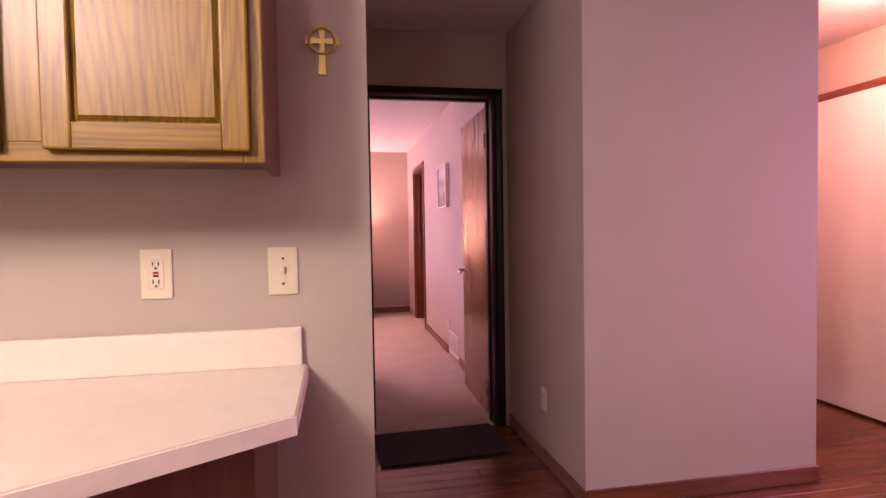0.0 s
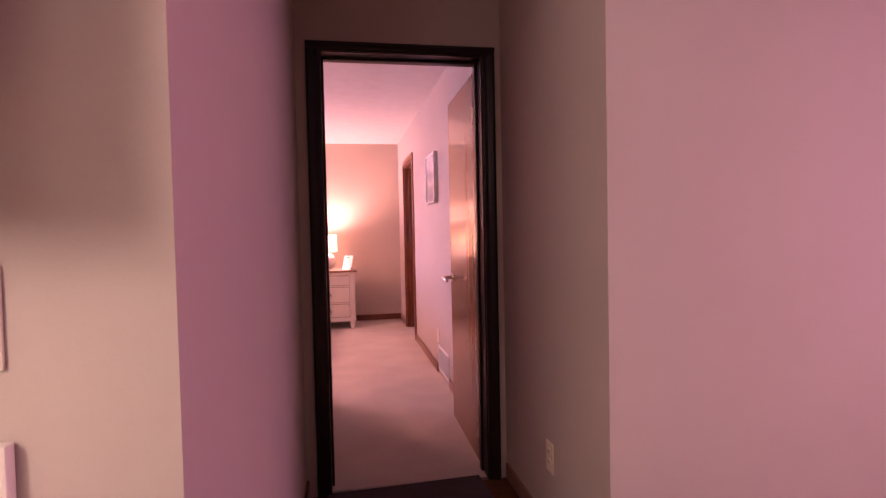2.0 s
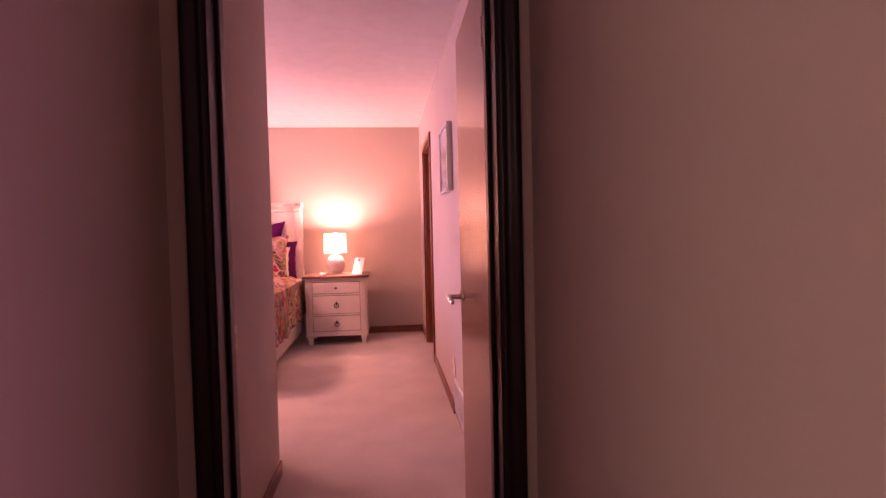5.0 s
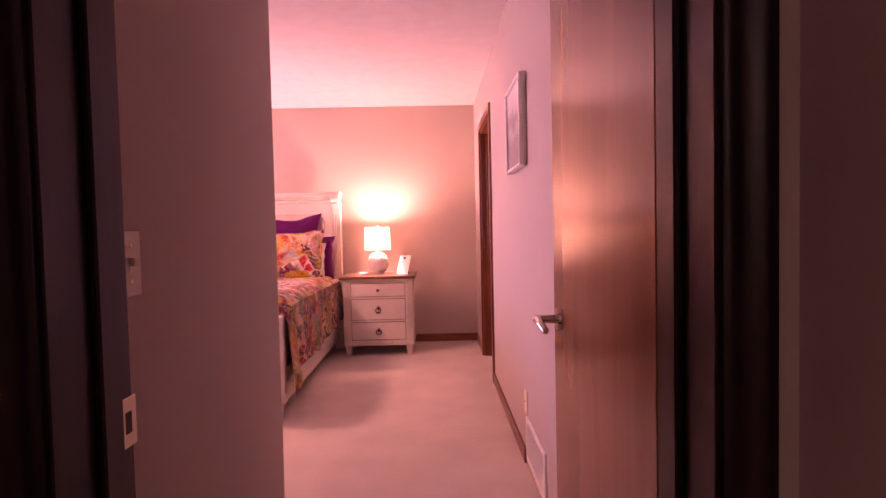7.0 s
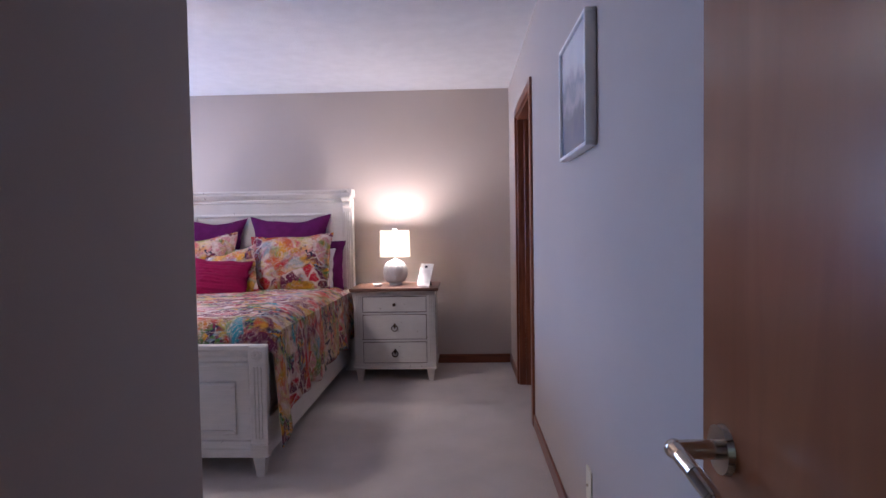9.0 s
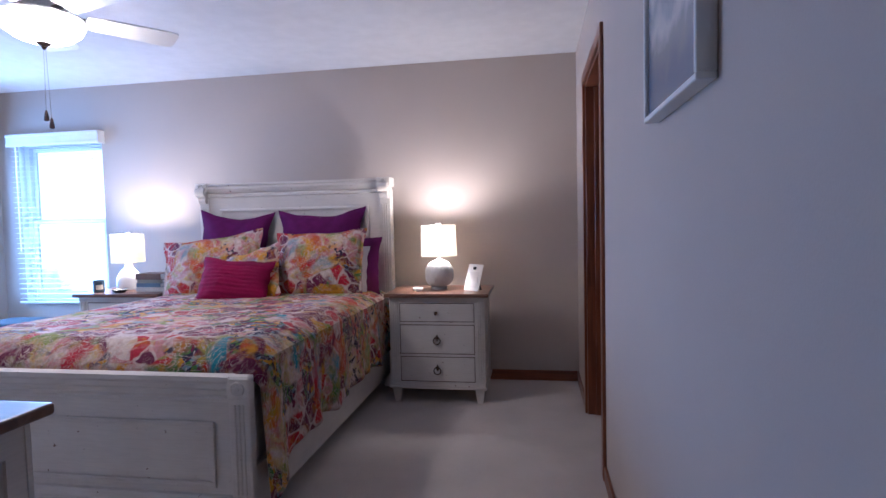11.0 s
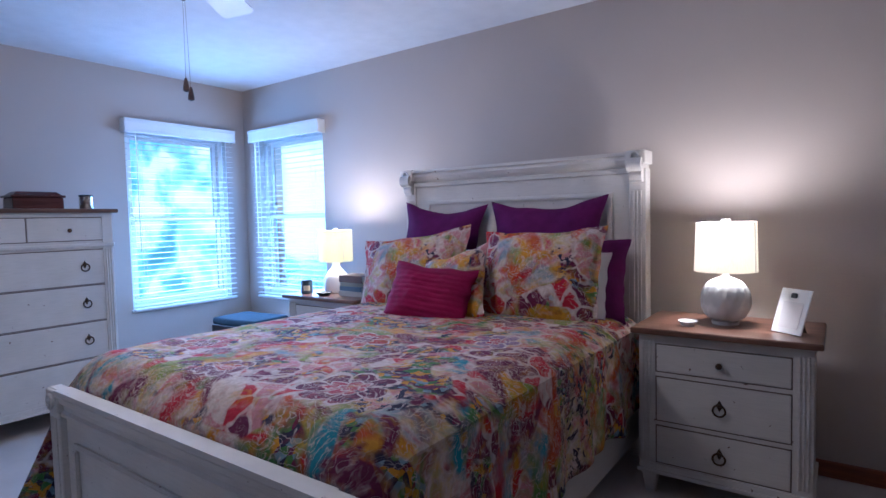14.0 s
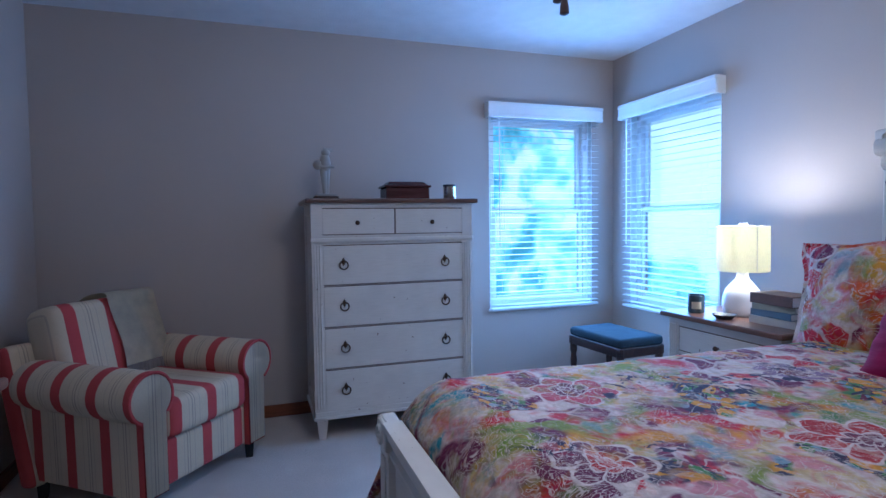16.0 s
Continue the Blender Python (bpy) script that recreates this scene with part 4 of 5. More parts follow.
def coverlet():
    X0, X1, Y0, Y1, ZT = -1.155, 0.375, 6.594, 8.50, 0.762
    bm = B()
    nside, ntop, ny = 16, 56, 90
    def hem(y, side):
        t = (y - Y0) / (Y1 - Y0)
        base = 0.275 + 0.045 * t if side > 0 else 0.27 + 0.03 * t
        corner = max(0, 1 - t / 0.12)
        return base - 0.12 * corner ** 1.2 * (1.5 if side < 0 else 1) + 0.012 * math.sin(y * 9 + side) + 0.008 * math.sin(y * 23)
    def row(y):
        t = (y - Y0) / (Y1 - Y0)
        pts = []
        zt = ZT - 0.015 * t - 0.10 * max(0, 1 - t / 0.07) ** 2
        def side_pts(side):
            xs = X0 if side < 0 else X1
            zb = hem(y, side)
            out = []
            for k in range(nside):
                q = k / (nside - 1)          # 0 at the hem, 1 under the rounded edge
                z = zb + (zt - 0.06 - zb) * q
                down = 1 - q
                wave = down * (0.016 * math.sin(y * 17 + side * 2) + 0.011 * math.sin(y * 31 + 1 + side))
                flare = 0.035 + 0.03 * down + 0.05 * down * max(0, 1 - t / 0.14) * (3.0 if side < 0 else 0.4)
                back = (0.17 if side < 0 else 0.05) * down * max(0, 1 - t / 0.10) ** 1.3
                out.append((xs + side * (flare + wave), y - back, z))
            return out
        left = side_pts(-1)
        right = list(reversed(side_pts(1)))
        top = []
        for k in range(ntop + 1):
            u = k / ntop
            x = X0 - 0.035 + (X1 - X0 + 0.07) * u
            d = min(u, 1 - u) * (X1 - X0 + 0.07)
            z = zt - (0.06 * (1 - d / 0.13) ** 2 if d < 0.13 else 0)
            z += 0.004 * noise.noise(Vector((x * 6, y * 6, 1))) + 0.0045 * noise.noise(Vector((x * 19, y * 34, 4))) + 0.002 * noise.noise(Vector((x * 60, y * 60, 2)))
            if 0 < k < ntop:
                top.append((x, y, z))
        return left + top + right
    rows = [[bm.verts.new(p) for p in row(Y0 + (Y1 - Y0) * j / (ny - 1))] for j in range(ny)]
    for a, b in zip(rows, rows[1:]):
        for k in range(len(a) - 1):
            bm.faces.new((a[k], a[k + 1], b[k + 1], b[k]))
    # the foot end tucks down behind the footboard, between the corners
    first = [v for v in rows[0] if X0 - 0.02 < v.co.x < X1 + 0.02 and v.co.z > 0.55]
    low = [bm.verts.new((v.co.x, Y0 - 0.004, 0.45)) for v in first]
    for k in range(len(first) - 1):
        bm.faces.new((first[k], first[k + 1], low[k + 1], low[k]))
    hems = []
    for k in (0, -1):
        edge = [r[k].co.copy() for r in rows]
        hm = B()
        for p, q in zip(edge, edge[1:]):
            rod(hm, p, q, 0.006, None, 8)
        hems.append(hm)
    ob = solid("coverlet", bm, FLORAL, "multicoloured floral quilted coverlet draped over the bed", "coverlet", smooth=True)
    s = ob.modifiers.new("cloth", "SOLIDIFY")
    s.thickness, s.offset = 0.008, 1.0
    for hm in hems:
        part("hem", hm, FLORAL, ob, "", True)


coverlet()


def pillow(name, m, w, h, thick, material, label, pleat=0.0, ears=0.10, group="pillows on the bed", flange=0.0):
    """Upright cushion in the local x-z plane, base at z = 0, plump along y."""
    bm = B()
    n = 64 if pleat else 26
    sides = []
    for s in (-1, 1):
        def place(u, v):
            a, b = 2 * u - 1, 2 * v - 1
            x = w / 2 * a * (1 - ears * (1 - b * b) * (0.6 + 0.4 * abs(a)))
            z = h / 2 + h / 2 * b * (1 - (ears * 1.5 if b > 0 else ears * 0.25) * (1 - abs(a) ** 1.6))
            fa, fb = max(0, 1 - abs(a) ** 2.6), max(0, 1 - abs(b) ** 2.6)
            y = s * thick / 2 * (fa * fb) ** 0.6
            y += 0.016 * (fa * fb) * noise.noise(Vector((a * 2.2, b * 2.2, s + w))) + 0.006 * fa * fb * noise.noise(Vector((a * 7, b * 5, s * 3 + w)))
            z += 0.012 * noise.noise(Vector((a * 3, w * 5, 2))) * max(0, b)
            y += s * pleat * fa * fb * abs(math.sin(b * 19 + 0.25 * math.sin(a * 5)))
            x += 0.010 * noise.noise(Vector((b * 3, w * 7, 5))) * a
            return x, y, z
        sides.append(grid(bm, n, n, place))
    bmesh.ops.remove_doubles(bm, verts=bm.verts, dist=0.0005)
    ob = solid(name, bm, material, label, "pillow", smooth=True, group=group)
    ob.matrix_world = m
    if flange:
        f = B()
        rings = []
        for i in range(80):
            side, q = divmod(i / 20, 1)
            u, v = ((q, 0), (1, q), (1 - q, 1), (0, 1 - q))[int(side)]
            x, _, z = place(u, v)
            k = 1 + flange / w
            rings.append([f.verts.new((px, py, pz)) for px, py, pz in ((x * 0.985, -0.004, h / 2 + (z - h / 2) * 0.985), (x * k, -0.002, h / 2 + (z - h / 2) * k), (x * k, 0.002, h / 2 + (z - h / 2) * k), (x * 0.985, 0.004, h / 2 + (z - h / 2) * 0.985))])
        for p, q in zip(rings, rings[1:] + rings[:1]):
            for k in range(4):
                f.faces.new((p[k], p[(k + 1) % 4], q[(k + 1) % 4], q[k]))
        part("flange", f, material, ob, "", True)
    return ob


Z0 = 0.725
pillow("euro_pillow", pose(-0.805, 8.44, Z0 + 0.03, -10, 3, 0), 0.62, 0.60, 0.17, PLUM, "dark plum square pillow leaning on the headboard", ears=0.15)
pillow("euro_pillow", pose(-0.085, 8.44, Z0 + 0.03, -10, -1, 0), 0.69, 0.60, 0.17, PLUM, "dark plum square pillow leaning on the headboard", ears=0.14)
pillow("bed_pillow", pose(0.05, 8.36, Z0 - 0.01, -13, 0, 2), 0.68, 0.42, 0.17, PLUM, "dark plum bed pillow behind the floral sham", ears=0.06)
pillow("bed_pillow", pose(-0.79, 8.36, Z0 - 0.01, -13, 0, -2), 0.66, 0.36, 0.17, LINEN, "pale grey bed pillow behind the floral sham", ears=0.06)
pillow("bed_pillow", pose(-0.01, 8.285, Z0 - 0.01, -15, 0, 1), 0.66, 0.36, 0.10, LINEN, "white bed pillow peeping out behind the sham", ears=0.04)
pillow("pillow_sham", pose(-0.82, 8.22, Z0 - 0.01, -20, -7, 4), 0.76, 0.47, 0.19, FLORAL_B, "multicoloured floral pillow sham leaning on the pillows", ears=0.08, flange=0.03)
pillow("pillow_sham", pose(-0.02, 8.20, Z0 - 0.01, -18, -2, -3), 0.66, 0.48, 0.19, FLORAL_B, "multicoloured floral pillow sham leaning on the pillows", ears=0.06, flange=0.03)
pillow("throw_pillow", pose(-0.42, 8.06, Z0 - 0.015, -24, -14, -6), 0.46, 0.40, 0.15, FLORAL_B, "small floral throw pillow between the shams", ears=0.09)
pillow("lumbar_pillow", pose(-0.505, 7.92, Z0 - 0.015, -26, 5, 6), 0.49, 0.33, 0.15, BERRY, "pleated berry-red silk lumbar pillow", 0.005, ears=0.07)


# ---------------------------------------------------------------- ceiling fan
def ceiling_fan(x, y):
    f = thing("ceiling_fan", pose(x, y, H), "white five-blade ceiling fan with a lit frosted glass bowl, at rest", "ceiling fan")
    part("canopy", lathe(B(), [(0.075, 0.0), (0.078, -0.03), (0.05, -0.055), (0.02, -0.06)][::-1], 28), WHITE, f, "", True)
    part("motor_housing", lathe(B(), [(0.05, -0.20), (0.10, -0.19), (0.125, -0.16), (0.13, -0.11), (0.11, -0.07), (0.04, -0.05)], 36), WHITE, f, "", True)
    for k in range(5):
        a = radians(54 + 72 * k)
        rot = Matrix.Rotation(a, 4, "Z")
        bm = B()
        outline = [(0.17, -0.05), (0.22, -0.062), (0.55, -0.076), (0.58, -0.070), (0.59, -0.055), (0.59, 0.055), (0.58, 0.070), (0.55, 0.076), (0.22, 0.062), (0.17, 0.05)]
        sweep_z(bm, outline, -0.004, 0.004)
        bmesh.ops.transform(bm, matrix=Matrix.Translation((0, 0, -0.205)) @ rot @ Matrix.Rotation(radians(-12), 4, "X"), verts=bm.verts)
        blade = part("blade", bm, WHITE, f)
        bm = B()
        box(bm, 0.10, 0.22, -0.018, 0.018, -0.004, 0.004, 0.003)
        bmesh.ops.transform(bm, matrix=Matrix.Translation((0, 0, -0.205)) @ rot @ Matrix.Rotation(radians(-12), 4, "X") @ Matrix.Translation((0, 0, 0.008)), verts=bm.verts)
        part("blade_iron", bm, NICKEL, blade)
    part("light_collar", lathe(B(), [(0.168, -0.232), (0.172, -0.222), (0.09, -0.205), (0.05, -0.195)], 32), WHITE, f, "", True)
    part("glass_bowl", lathe(B(), [(0.002, -0.342), (0.06, -0.336), (0.115, -0.316), (0.155, -0.285), (0.17, -0.252), (0.165, -0.232)], 40), BACK, f, "glowing frosted glass bowl", True)
    part("finial", lathe(B(), [(0.002, -0.370), (0.008, -0.366), (0.012, -0.355), (0.030, -0.345), (0.033, -0.336)], 20), BRONZE, f, "dark bronze finial", True)
    for dx, dy, z1 in ((-0.008, 0.0, -0.70), (0.013, 0.006, -0.735)):
        bm = rod(B(), (dx, dy, z1 + 0.045), (dx * 0.4, dy * 0.4, -0.36), 0.0011, None, 6)
        ch = part("pull_chain", bm, NICKEL, f)
        bm = lathe(B(), [(0.004, 0.0), (0.0115, 0.004), (0.0105, 0.02), (0.006, 0.045), (0.003, 0.052)], 14, (dx, dy, z1))
        part("pull_knob", bm, DARKWOOD, ch, "dark wooden pull knob", True)


ceiling_fan(-0.77, 6.90)


# ---------------------------------------------------------------- bedside things
def table_lamp(m, base_profile, shade, label, material, ripple=None, cloth=None):
    l = thing("table_lamp", m, label, "table lamp", "bedside lamps")
    part("base", lathe(B(), base_profile, 64, ripple=ripple), material, l, "", True)
    r0, r1, z0, z1 = shade
    part("neck", rod(B(), (0, 0, base_profile[-1][1] - 0.005), (0, 0, z0 + 0.03), 0.009, None, 14), NICKEL, l, "metal lamp neck", True)
    bm = lathe_open(r0, r1, z0, z1)
    drum = part("shade", bm, cloth or SHADE, l, "lit cream linen drum shade", True)
    seam = B()
    rod(seam, (r0 * 0.96, -r0 * 0.30, z0), (r1 * 0.96, -r1 * 0.30, z1), 0.0022, None, 6)
    part("seam", seam, LINEN, drum)
    harp = B()
    for s in (-1, 1):
        rod(harp, (s * 0.012, 0, z0 + 0.03), (s * 0.035, 0, z0 + 0.09), 0.0018, None, 6)
        rod(harp, (s * 0.035, 0, z0 + 0.09), (0, 0, z1 - 0.006), 0.0018, None, 6)
    part("harp", harp, NICKEL, l)
    spider = B()
    for k in range(3):
        a = 2 * math.pi * k / 3
        rod(spider, (0, 0, z1 - 0.008), (r1 * math.cos(a), r1 * math.sin(a), z1 - 0.004), 0.0015, None, 6)
    part("spider", spider, NICKEL, l)
    part("finial", lathe(B(), [(0.006, z1 - 0.008), (0.02, z1), (0.02, z1 + 0.014), (0.004, z1 + 0.017)], 18), WHITEWARE, l, "", True)
    return l


def lathe_open(r0, r1, z0, z1, n=48):
    """A thin drum open at both ends."""
    bm = B()
    rings = []
    for r, z in ((r0, z0), (r1, z1), (r1 - 0.002, z1), (r0 - 0.002, z0)):
        rings.append([bm.verts.new((r * math.cos(2 * math.pi * k / n), r * math.sin(2 * math.pi * k / n), z)) for k in range(n)])
    for p, q in zip(rings, rings[1:] + rings[:1]):
        for k in range(n):
            bm.faces.new((p[k], p[(k + 1) % n], q[(k + 1) % n], q[k]))
    return bm


def pleats(a, z):
    k = max(0.0, min(1.0, (z - 0.03) / 0.05)) * max(0.0, min(1.0, (0.19 - z) / 0.05))
    return 1 + 0.05 * k * math.cos(16 * a + (3.1 if int(z / 0.0425) % 2 else 0))


NS_TOP = 0.751
globe = [(0.054, 0.0), (0.056, 0.012), (0.050, 0.020)] + [(0.098 * math.sin(math.pi * (0.17 + 0.70 * k / 16)), 0.022 + 0.178 * (1 - math.cos(math.pi * k / 16)) / 2) for k in range(1, 16)] + [(0.034, 0.205), (0.016, 0.212), (0.012, 0.225)]
table_lamp(pose(0.80, 8.46, NS_TOP), globe, (0.127, 0.121, 0.235, 0.452), "grey-white faceted ceramic table lamp, lit, on the nightstand", CERAMIC, pleats)
gourd = [(0.075, 0.0), (0.084, 0.01), (0.090, 0.045), (0.088, 0.085), (0.074, 0.125), (0.050, 0.155), (0.032, 0.175), (0.027, 0.195), (0.027, 0.215), (0.012, 0.222)]
table_lamp(pose(-1.66, 8.45, NS_TOP), gourd, (0.118, 0.116, 0.215, 0.435), "smooth white ceramic table lamp, lit, beside a stack of books", WHITEWARE, cloth=SHADE_YELLOW)


def trinket_dish(name, at, r, material, label):
    bm = lathe(B(), [(r * 0.6, 0.0), (r * 0.65, 0.004), (r, 0.022), (r * 0.96, 0.023), (r * 0.6, 0.008), (0.002, 0.007)], 28, at)
    return solid(name, bm, material, label, "dish", smooth=True)


trinket_dish("trinket_dish", (0.67, 8.335, NS_TOP), 0.042, WHITEWARE, "small cream ceramic dish on the nightstand")
trinket_dish("trinket_dish", (-1.60, 8.275, NS_TOP), 0.055, BLACK, "small black dish on the nightstand")


def photo_frame():
    f = thing("photo_frame", pose(1.035, 8.335, NS_TOP + 0.004, -20, 0, -36), "slim white easel photo frame with a clip, on the nightstand", "photo frame")
    part("board", box(B(), -0.066, 0.066, 0, 0.006, 0, 0.185, 0.001), WHITE, f)
    part("print", box(B(), -0.040, 0.046, -0.002, -0.0003, 0.022, 0.130), LINEN, f, "pale blank print")
    part("clip", box(B(), -0.012, 0.012, -0.012, 0.0, 0.146, 0.166, 0.003), BLACK, f, "small black clip")
    bm = B()
    a = [bm.verts.new(p) for p in ((-0.02, 0.007, 0.12), (0.02, 0.007, 0.12), (0.026, 0.085, 0.022), (-0.026, 0.085, 0.022))]
    bm.faces.new(a)
    bmesh.ops.solidify(bm, geom=bm.faces, thickness=0.004)
    part("easel_stand", bm, BLACK, f, "black folding stand")


photo_frame()


def candle_jar():
    c = thing("candle_jar", pose(-1.80, 8.30, NS_TOP), "dark glass candle jar with a pale label", "candle")
    part("jar", lathe(B(), [(0.036, 0.0), (0.040, 0.004), (0.040, 0.088), (0.037, 0.090), (0.036, 0.01), (0.002, 0.008)], 28), plain("smoky_glass", (0.06, 0.09, 0.11), 0.12, vary=0.1, bump=0.02), c, "", True)
    part("wax", lathe(B(), [(0.034, 0.012), (0.035, 0.055), (0.002, 0.056)], 24), LINEN, c, "", True)
    lab = B()
    for k in range(6):
        a0, a1 = radians(-75 + k * 11), radians(-75 + (k + 1) * 11)
        lab.faces.new([lab.verts.new((0.0408 * math.cos(a), 0.0408 * math.sin(a), z)) for a, z in ((a0, 0.022), (a1, 0.022), (a1, 0.058), (a0, 0.058))])
    part("label", lab, PLATE, c, "cream paper label")


candle_jar()


def book(x, y, z, w, d, t, turn, cover, label):
    b = thing("book", pose(x, y, z, 0, 0, turn), label, "book", "books on the nightstand")
    c = B()
    box(c, -w / 2, w / 2, -d / 2, d / 2, 0, 0.003)
    box(c, -w / 2, w / 2, -d / 2, d / 2, t - 0.003, t)
    box(c, -w / 2, w / 2, -d / 2 - 0.003, -d / 2, 0, t, 0.001)
    part("cover", c, cover, b)
    part("pages", box(B(), -w / 2 + 0.004, w / 2 - 0.004, -d / 2 + 0.001, d / 2 - 0.005, 0.003, t - 0.003), LINEN, b)


BOOKS = [(0.22, 0.15, 0.034, 4, plain("book_white", (0.52, 0.50, 0.47), 0.6), "white hardback book at the bottom of the stack"),
         (0.21, 0.15, 0.030, -3, plain("book_slate", (0.10, 0.15, 0.20), 0.6), "slate-blue hardback book in the stack"),
         (0.20, 0.14, 0.026, 5, plain("book_sage", (0.30, 0.30, 0.24), 0.6), "sage-grey hardback book in the stack"),
         (0.215, 0.15, 0.046, -2, plain("book_leather", (0.13, 0.065, 0.04), 0.5, vary=0.3), "thick brown leather-bound book on the stack")]
zb = NS_TOP
for bw, bd, bt, turn_, mat_, lab_ in BOOKS:
    book(-1.395, 8.40, zb, bw, bd, bt, turn_, mat_, lab_)
    zb += bt


# ---------------------------------------------------------------- chest-top things
CT = 1.364


def figurine():
    bm = B()
    box(bm, -0.07, 0.07, -0.05, 0.05, 0, 0.022, 0.004)
    box(bm, -0.062, 0.062, -0.042, 0.042, 0.0225, 0.036, 0.005, 2)
    rod(bm, (-0.004, 0, 0.034), (-0.010, 0, 0.19), 0.013, 0.024, 16)
    rod(bm, (0.010, 0.006, 0.034), (0.008, 0.004, 0.19), 0.010, 0.020, 14)
    lathe(bm, [(0.020, 0.170), (0.030, 0.185), (0.034, 0.205), (0.030, 0.235), (0.024, 0.258), (0.012, 0.268)], 20)
    bmesh.ops.create_uvsphere(bm, u_segments=16, v_segments=12, radius=0.029, matrix=Matrix.Translation((-0.042, 0, 0.205)))
    rod(bm, (-0.03, -0.02, 0.195), (0.048, -0.03, 0.192), 0.011, 0.007, 12)
    bmesh.ops.create_uvsphere(bm, u_segments=16, v_segments=12, radius=0.026, matrix=Matrix.Translation((0.004, 0, 0.278)) @ Matrix.Diagonal((1.0, 1.0, 0.9, 1)))
    rod(bm, (-0.005, 0, 0.290), (0.046, 0, 0.294), 0.017, 0.008, 12)
    ob = solid("figurine", bm, plain("pale_stone", (0.38, 0.35, 0.31), 0.6, vary=0.15, fine=50, bump=0.2), "pale stone abstract figurine on a dark base, on the chest", "figurine", smooth=True)
    ob.data.materials.append(DARKWOOD)
    for poly in ob.data.polygons:
        poly.material_index = 1 if poly.center.z < 0.025 else 0
    ob.matrix_world = pose(-2.90, 6.60, CT, 0, 0, 90)


figurine()


def keepsake_box():
    k = thing("keepsake_box", pose(-2.90, 7.08, CT, 0, 0, 90), "dark cherry wooden keepsake box with a domed lid", "box")
    CH_ = timber("cherry_box", (0.06, 0.014, 0.012), (0.13, 0.035, 0.03), 0.25, "x")
    part("box_body", box(B(), -0.135, 0.135, -0.085, 0.085, 0, 0.072, 0.006, 2), CH_, k)
    bm = B()
    box(bm, -0.145, 0.145, -0.095, 0.095, 0.073, 0.088, 0.005, 2)
    a = [bm.verts.new(p) for p in ((-0.13, -0.08, 0.088), (0.13, -0.08, 0.088), (0.13, 0.08, 0.088), (-0.13, 0.08, 0.088))]
    b = [bm.verts.new(p) for p in ((-0.105, -0.055, 0.110), (0.105, -0.055, 0.110), (0.105, 0.055, 0.110), (-0.105, 0.055, 0.110))]
    for i in range(4):
        bm.faces.new((a[i], a[(i + 1) % 4], b[(i + 1) % 4], b[i]))
    bm.faces.new(b)
    part("lid", bm, CH_, k)


keepsake_box()
cup = thing("small_tin", pose(-2.90, 7.375, CT), "small silver tin with a dark lid on the chest", "tin")
part("tin", lathe(B(), [(0.038, 0), (0.040, 0.003), (0.040, 0.085)], 26), NICKEL, cup, "", True)
part("lid", lathe(B(), [(0.041, 0.085), (0.041, 0.098), (0.002, 0.099)], 26), BLACK, cup, "dark lid", True)


# ---------------------------------------------------------------- stool and armchair
def stool(m):
    s = thing("stool", m, "dark wooden stool with a blue-grey cushioned seat", "stool")
    w, d, h = 0.25, 0.17, 0.50
    part("seat_cushion", box(B(), -w, w, -d, d, h - 0.045, h + 0.012, 0.026, 4), BLUECLOTH, s, "blue-grey upholstered seat", True)
    bm = B()
    for a in ((-w, w, -d, -d + 0.02), (-w, w, d - 0.02, d), (-w, -w + 0.02, -d + 0.02, d - 0.02), (w - 0.02, w, -d + 0.02, d - 0.02)):
        box(bm, *a, h - 0.10, h - 0.045, 0.003)
    part("apron", bm, DARKWOOD, s)
    for x in (-w + 0.022, w - 0.022):
        for y in (-d + 0.022, d - 0.022):
            bm = B()
            lathe(bm, [(0.012, 0.0), (0.017, 0.03), (0.014, 0.08), (0.022, 0.30), (0.016, 0.33), (0.024, 0.36), (0.024, h - 0.05)], 14, (x, y, 0))
            part("leg", bm, DARKWOOD, s, "", True)


stool(pose(-2.55, 8.36, 0.006, 0, 0, 4))


def rounded(bm, x0, x1, y0, y1, z0, z1, r=0.04, seg=4):
    return box(bm, x0, x1, y0, y1, z0, z1, r, seg)


